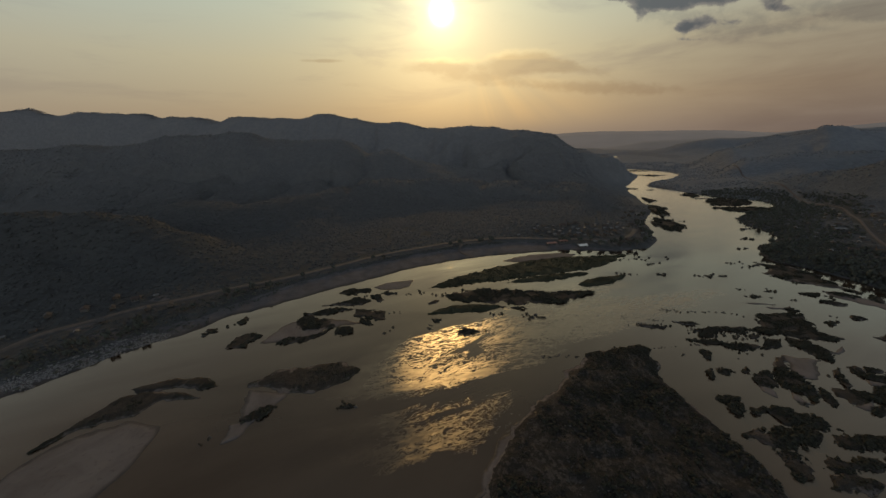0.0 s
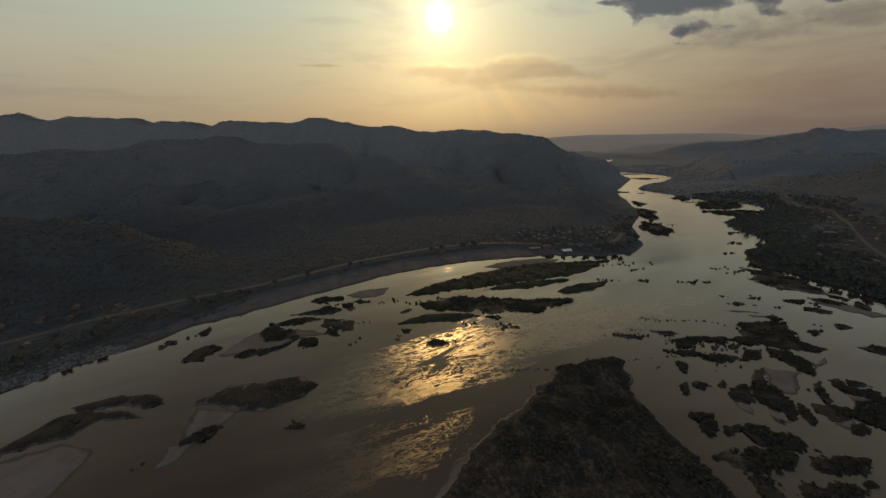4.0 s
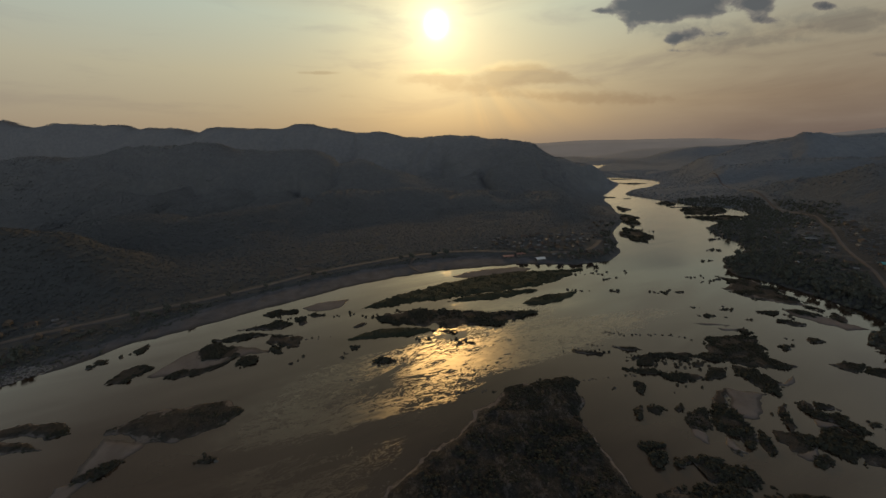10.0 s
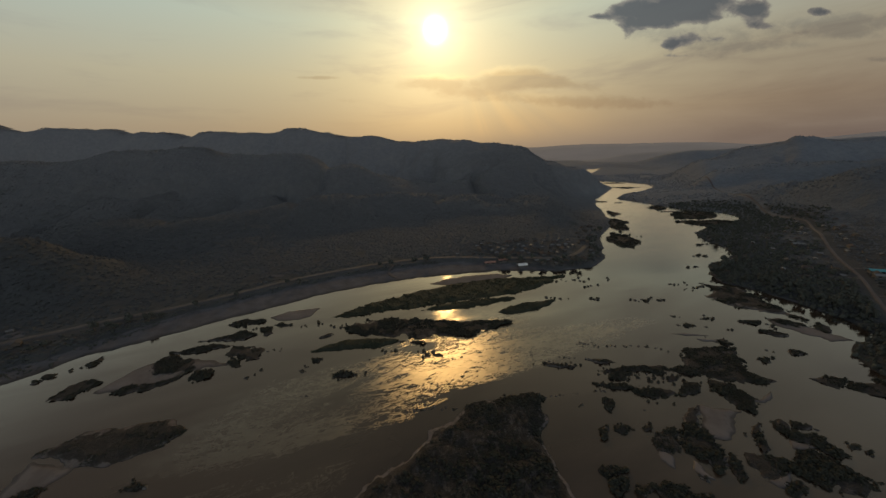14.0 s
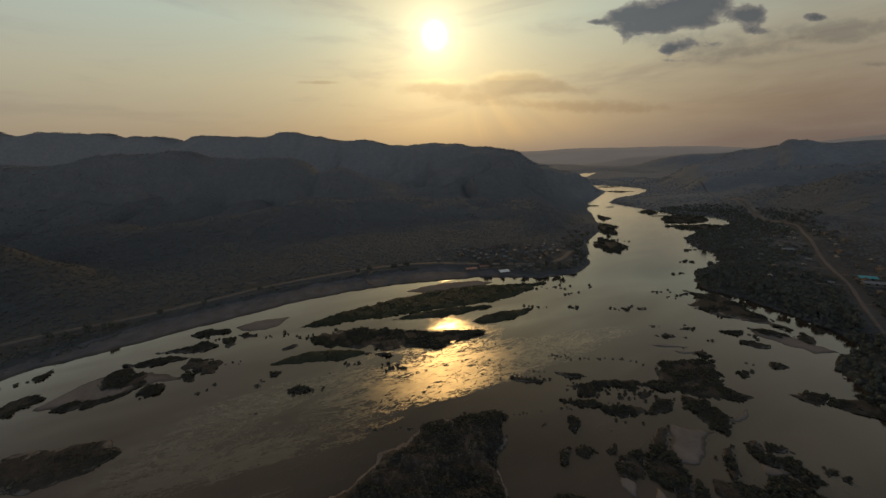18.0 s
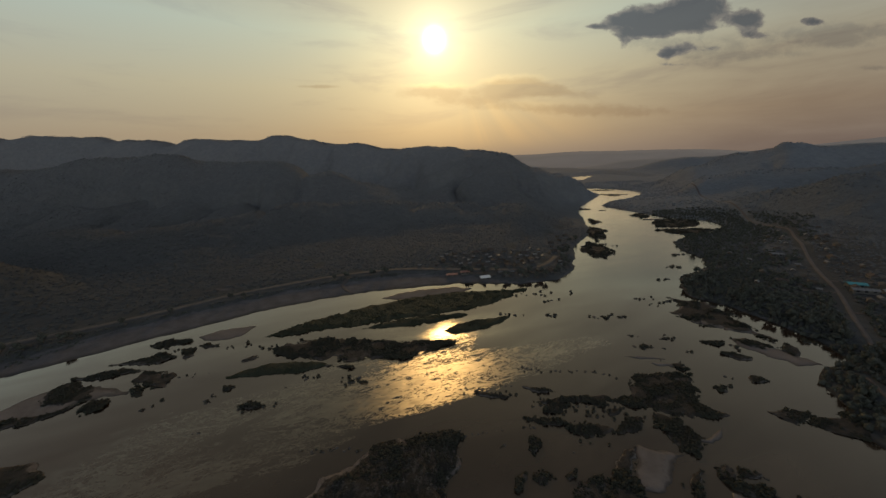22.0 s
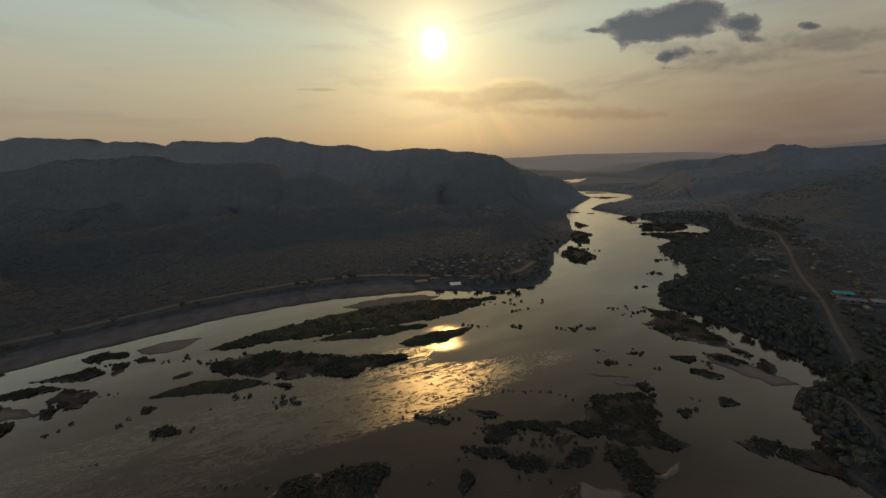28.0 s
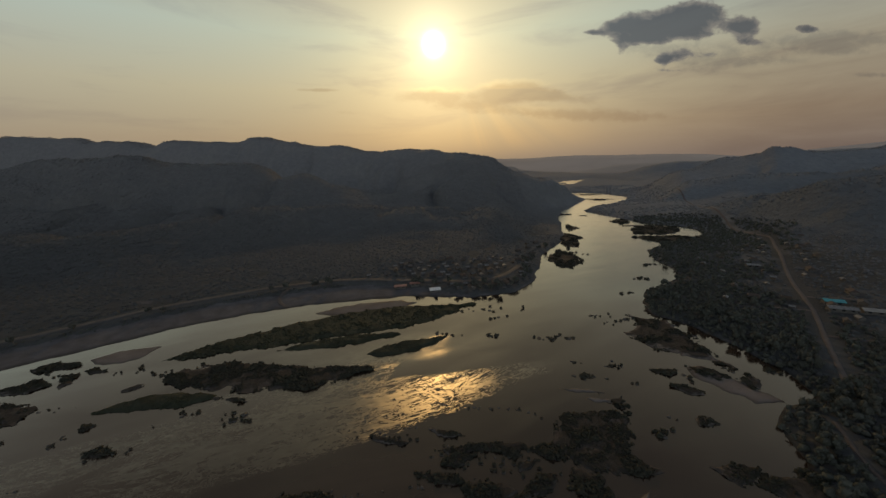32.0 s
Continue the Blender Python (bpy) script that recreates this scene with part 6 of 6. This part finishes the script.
shoal(62.5, 204.3, -24, 7.4, 2.4, 1, 7, 1.2, 17)
shoal(-6.6, 204.6, 3, 4.2, 1.2, 0, 4, 1.1, 18)
shoal(14.8, 189.1, 2, 6.3, 1.2, 0, 6, 1.2, 19)
shoal(-10.3, 193.2, -35, 2.6, 1.2, 1, 2, 0.8, 20)
shoal(26.1, 202.9, 8, 2.5, 1.2, 2, 1, 0.6, 21)
shoal(37.3, 209.6, 0, 6.1, 1.2, 1, 4, 1.0, 22)
shoal(67.1, 159.7, -4, 8.1, 1.8, 7, 3, 0.8, 23)
shoal(-11.1, 245.4, -17, 10.5, 1.8, 0, 5, 1.3, 24)
shoal(-30.7, 246.6, 13, 3.9, 1.4, 0, 4, 1.3, 25)
shoal(-48.8, 246.4, 14, 9.5, 2.4, 0, 7, 1.4, 26)
shoal(105.1, 164.5, 4, 12.9, 2.4, 7, 4, 0.8, 27)
shoal(-70.2, 248.2, -12, 11.7, 2.4, 0, 5, 1.4, 28)
shoal(-48.0, 128.8, -13, 5.2, 1.8, 1, 5, 1.2, 29)
shoal(17.5, 187.6, 12, 8.6, 1.8, 1, 5, 1.3, 30)
shoal(58.9, 160.0, -1, 11.2, 1.2, 6, 3, 0.9, 31)
shoal(52.0, 207.5, -12, 15.5, 2.4, 1, 6, 1.5, 32)
shoal(-10.3, 249.2, -17, 12.2, 2.4, 0, 5, 1.5, 33)
shoal(-37.3, 193.8, 44, 4.6, 1.8, 2, 3, 1.2, 34)
shoal(-161.8, 199.1, 51, 4.2, 2.4, 0, 8, 1.8, 35)
shoal(-150.4, 209.1, 34, 6.1, 2.4, 0, 6, 2.0, 36)
shoal(-92.6, 218.5, 16, 5.9, 2.4, 0, 4, 1.4, 37)
shoal(194.5, 305.2, -1, 26.7, 4.8, 4, 9, 1.5, 38)
shoal(186.9, 266.0, 2, 6.4, 1.8, 2, 5, 1.6, 39)
shoal(224.8, 261.5, -2, 10.3, 1.8, 3, 4, 1.4, 40)
shoal(270.9, 287.0, -2, 11.4, 2.4, 4, 5, 1.4, 41)
shoal(232.0, 221.1, 2, 4.6, 1.8, 0, 5, 1.6, 42)
shoal(248.0, 227.4, -23, 6.0, 2.4, 1, 4, 1.2, 43)
shoal(273.0, 219.6, -28, 8.8, 3.6, 1, 7, 1.6, 44)
shoal(222.8, 208.9, -15, 7.3, 1.2, 4, 0, 0.8, 45)
shoal(242.3, 181.9, -16, 2.4, 1.8, 1, 4, 1.3, 46)
shoal(253.4, 189.3, -17, 2.5, 1.2, 1, 1, 0.9, 47)
shoal(155.2, 315.1, -3, 14.9, 2.4, 1, 6, 1.5, 48)
shoal(158.6, 271.8, -14, 12.5, 2.4, 2, 5, 1.4, 49)
shoal(61.1, 203.5, 7, 6.2, 1.8, 2, 4, 1.1, 50)
shoal(-5.5, 204.9, -25, 2.2, 1.2, 0, 3, 1.1, 51)
shoal(-11.2, 196.6, 64, 2.4, 1.4, 3, 1, 0.8, 52)
shoal(15.3, 188.8, 4, 7.0, 1.2, 0, 6, 1.3, 53)
shoal(-31.4, 217.3, 3, 9.7, 2.4, 3, 2, 0.8, 54)
shoal(-3.7, 172.7, 5, 3.1, 1.2, 4, 0, 0.7, 55)
shoal(61.3, 204.0, -13, 6.0, 1.8, 1, 6, 1.1, 56)
shoal(36.9, 210.0, -8, 5.9, 1.2, 0, 4, 1.0, 57)
shoal(-7.9, 205.2, 21, 2.0, 1.4, 0, 5, 1.1, 58)
shoal(-10.4, 195.8, 59, 3.3, 1.4, 4, 3, 0.7, 59)
shoal(229.2, 221.2, -31, 2.7, 1.8, 1, 5, 1.3, 60)
shoal(237.2, 217.9, 6, 2.3, 1.2, 1, 2, 1, 61)
shoal(251.0, 213.1, 11, 1.6, 1.2, 0, 3, 1.2, 62)
shoal(169.4, 203.0, -11, 20.8, 2.4, 10, 5, 0.9, 63)
shoal(131.3, 188.6, -9, 13.4, 1.8, 5, 12, 1.0, 64)
shoal(145.3, 165.8, -7, 4.0, 1.2, 3, 2, 0.9, 65)
shoal(124.1, 197.7, -10, 5.2, 1.2, 5, 0, 0.6, 66)
shoal(172.1, 174.7, -15, 19.1, 7.2, 4, 22, 1.0, 67)
shoal(153.1, 178.2, 14, 5.1, 2.4, 4, 3, 0.8, 68)
shoal(237.0, 258.5, 5, 3.7, 1.8, 1, 4, 1.4, 69)
shoal(273.7, 276.7, 14, 11.6, 2.4, 3, 5, 1.5, 70)
shoal(309.2, 324.0, 4, 6.1, 1.8, 2, 4, 1.7, 71)
shoal(341.0, 354.6, 7, 8.5, 2.4, 2, 6, 2.2, 72)
shoal(371.5, 392.3, 5, 7.8, 2.4, 2, 6, 2.4, 73)
shoal(321.5, 446.8, -46, 15.1, 2.4, 3, 6, 2.0, 74)
shoal(197.3, 291.9, 9, 8.5, 1.8, 2, 4, 1.5, 75)
shoal(221.9, 258.7, -13, 5.9, 1.8, 2, 4, 1.5, 76)
shoal(229.6, 232.7, -32, 2.9, 1.2, 2, 2, 1.0, 77)
shoal(249.9, 229.5, -60, 3.2, 1.8, 2, 3, 1.1, 78)
shoal(303.2, 220.8, -26, 3.5, 1.8, 2, 4, 1.3, 79)
shoal(303.0, 209.4, -84, 5.5, 2.4, 3, 8, 1.4, 80)
shoal(323.7, 216.5, -23, 3.9, 1.8, 0, 7, 1.6, 81)

# ---- the farthest hills, given a pale glow for the evening haze ----


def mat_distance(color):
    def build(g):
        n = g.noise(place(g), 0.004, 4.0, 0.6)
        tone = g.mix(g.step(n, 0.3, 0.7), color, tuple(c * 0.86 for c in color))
        # haze light painted as emission: the hills glow by themselves
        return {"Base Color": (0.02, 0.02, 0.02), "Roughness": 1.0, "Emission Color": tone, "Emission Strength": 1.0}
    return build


def far_ridge(name, label, line, rough, seed, deep, mat):
    q = spline([(x, y) for x, y, _ in line], 25.0)
    _, along = to_line(q[:, 0], q[:, 1], line)
    h = np.interp(along, range(len(line)), [z for *_, z in line])
    h = h + (fbm(q[:, 0] / 260, q[:, 1] / 260, seed, 5) - 0.5) * rough
    rows = []
    for out, k in ((-deep, -0.02), (-deep * 0.62, 0.32), (-deep * 0.25, 0.76), (0, 1.0), (120, 0.75), (300, -0.02)):
        away = q / np.linalg.norm(q, axis=1, keepdims=True)
        rows.append(np.column_stack([q + away * out, h * k + (fbm(q[:, 0] / 90 + out, q[:, 1] / 90, seed + 3, 4) - 0.5) * rough * 0.4 * (0 < k < 1)]))
    verts = np.stack(rows, 1)
    n, m = verts.shape[:2]
    i = (np.arange(n - 1)[:, None] * m + np.arange(m - 1)[None]).ravel()
    me = mesh_from(name, verts.reshape(-1, 3), np.stack([i, i + m, i + m + 1, i + 1], 1), mat, True)
    tagged(new(name, me), label, "hills", kind="structure")


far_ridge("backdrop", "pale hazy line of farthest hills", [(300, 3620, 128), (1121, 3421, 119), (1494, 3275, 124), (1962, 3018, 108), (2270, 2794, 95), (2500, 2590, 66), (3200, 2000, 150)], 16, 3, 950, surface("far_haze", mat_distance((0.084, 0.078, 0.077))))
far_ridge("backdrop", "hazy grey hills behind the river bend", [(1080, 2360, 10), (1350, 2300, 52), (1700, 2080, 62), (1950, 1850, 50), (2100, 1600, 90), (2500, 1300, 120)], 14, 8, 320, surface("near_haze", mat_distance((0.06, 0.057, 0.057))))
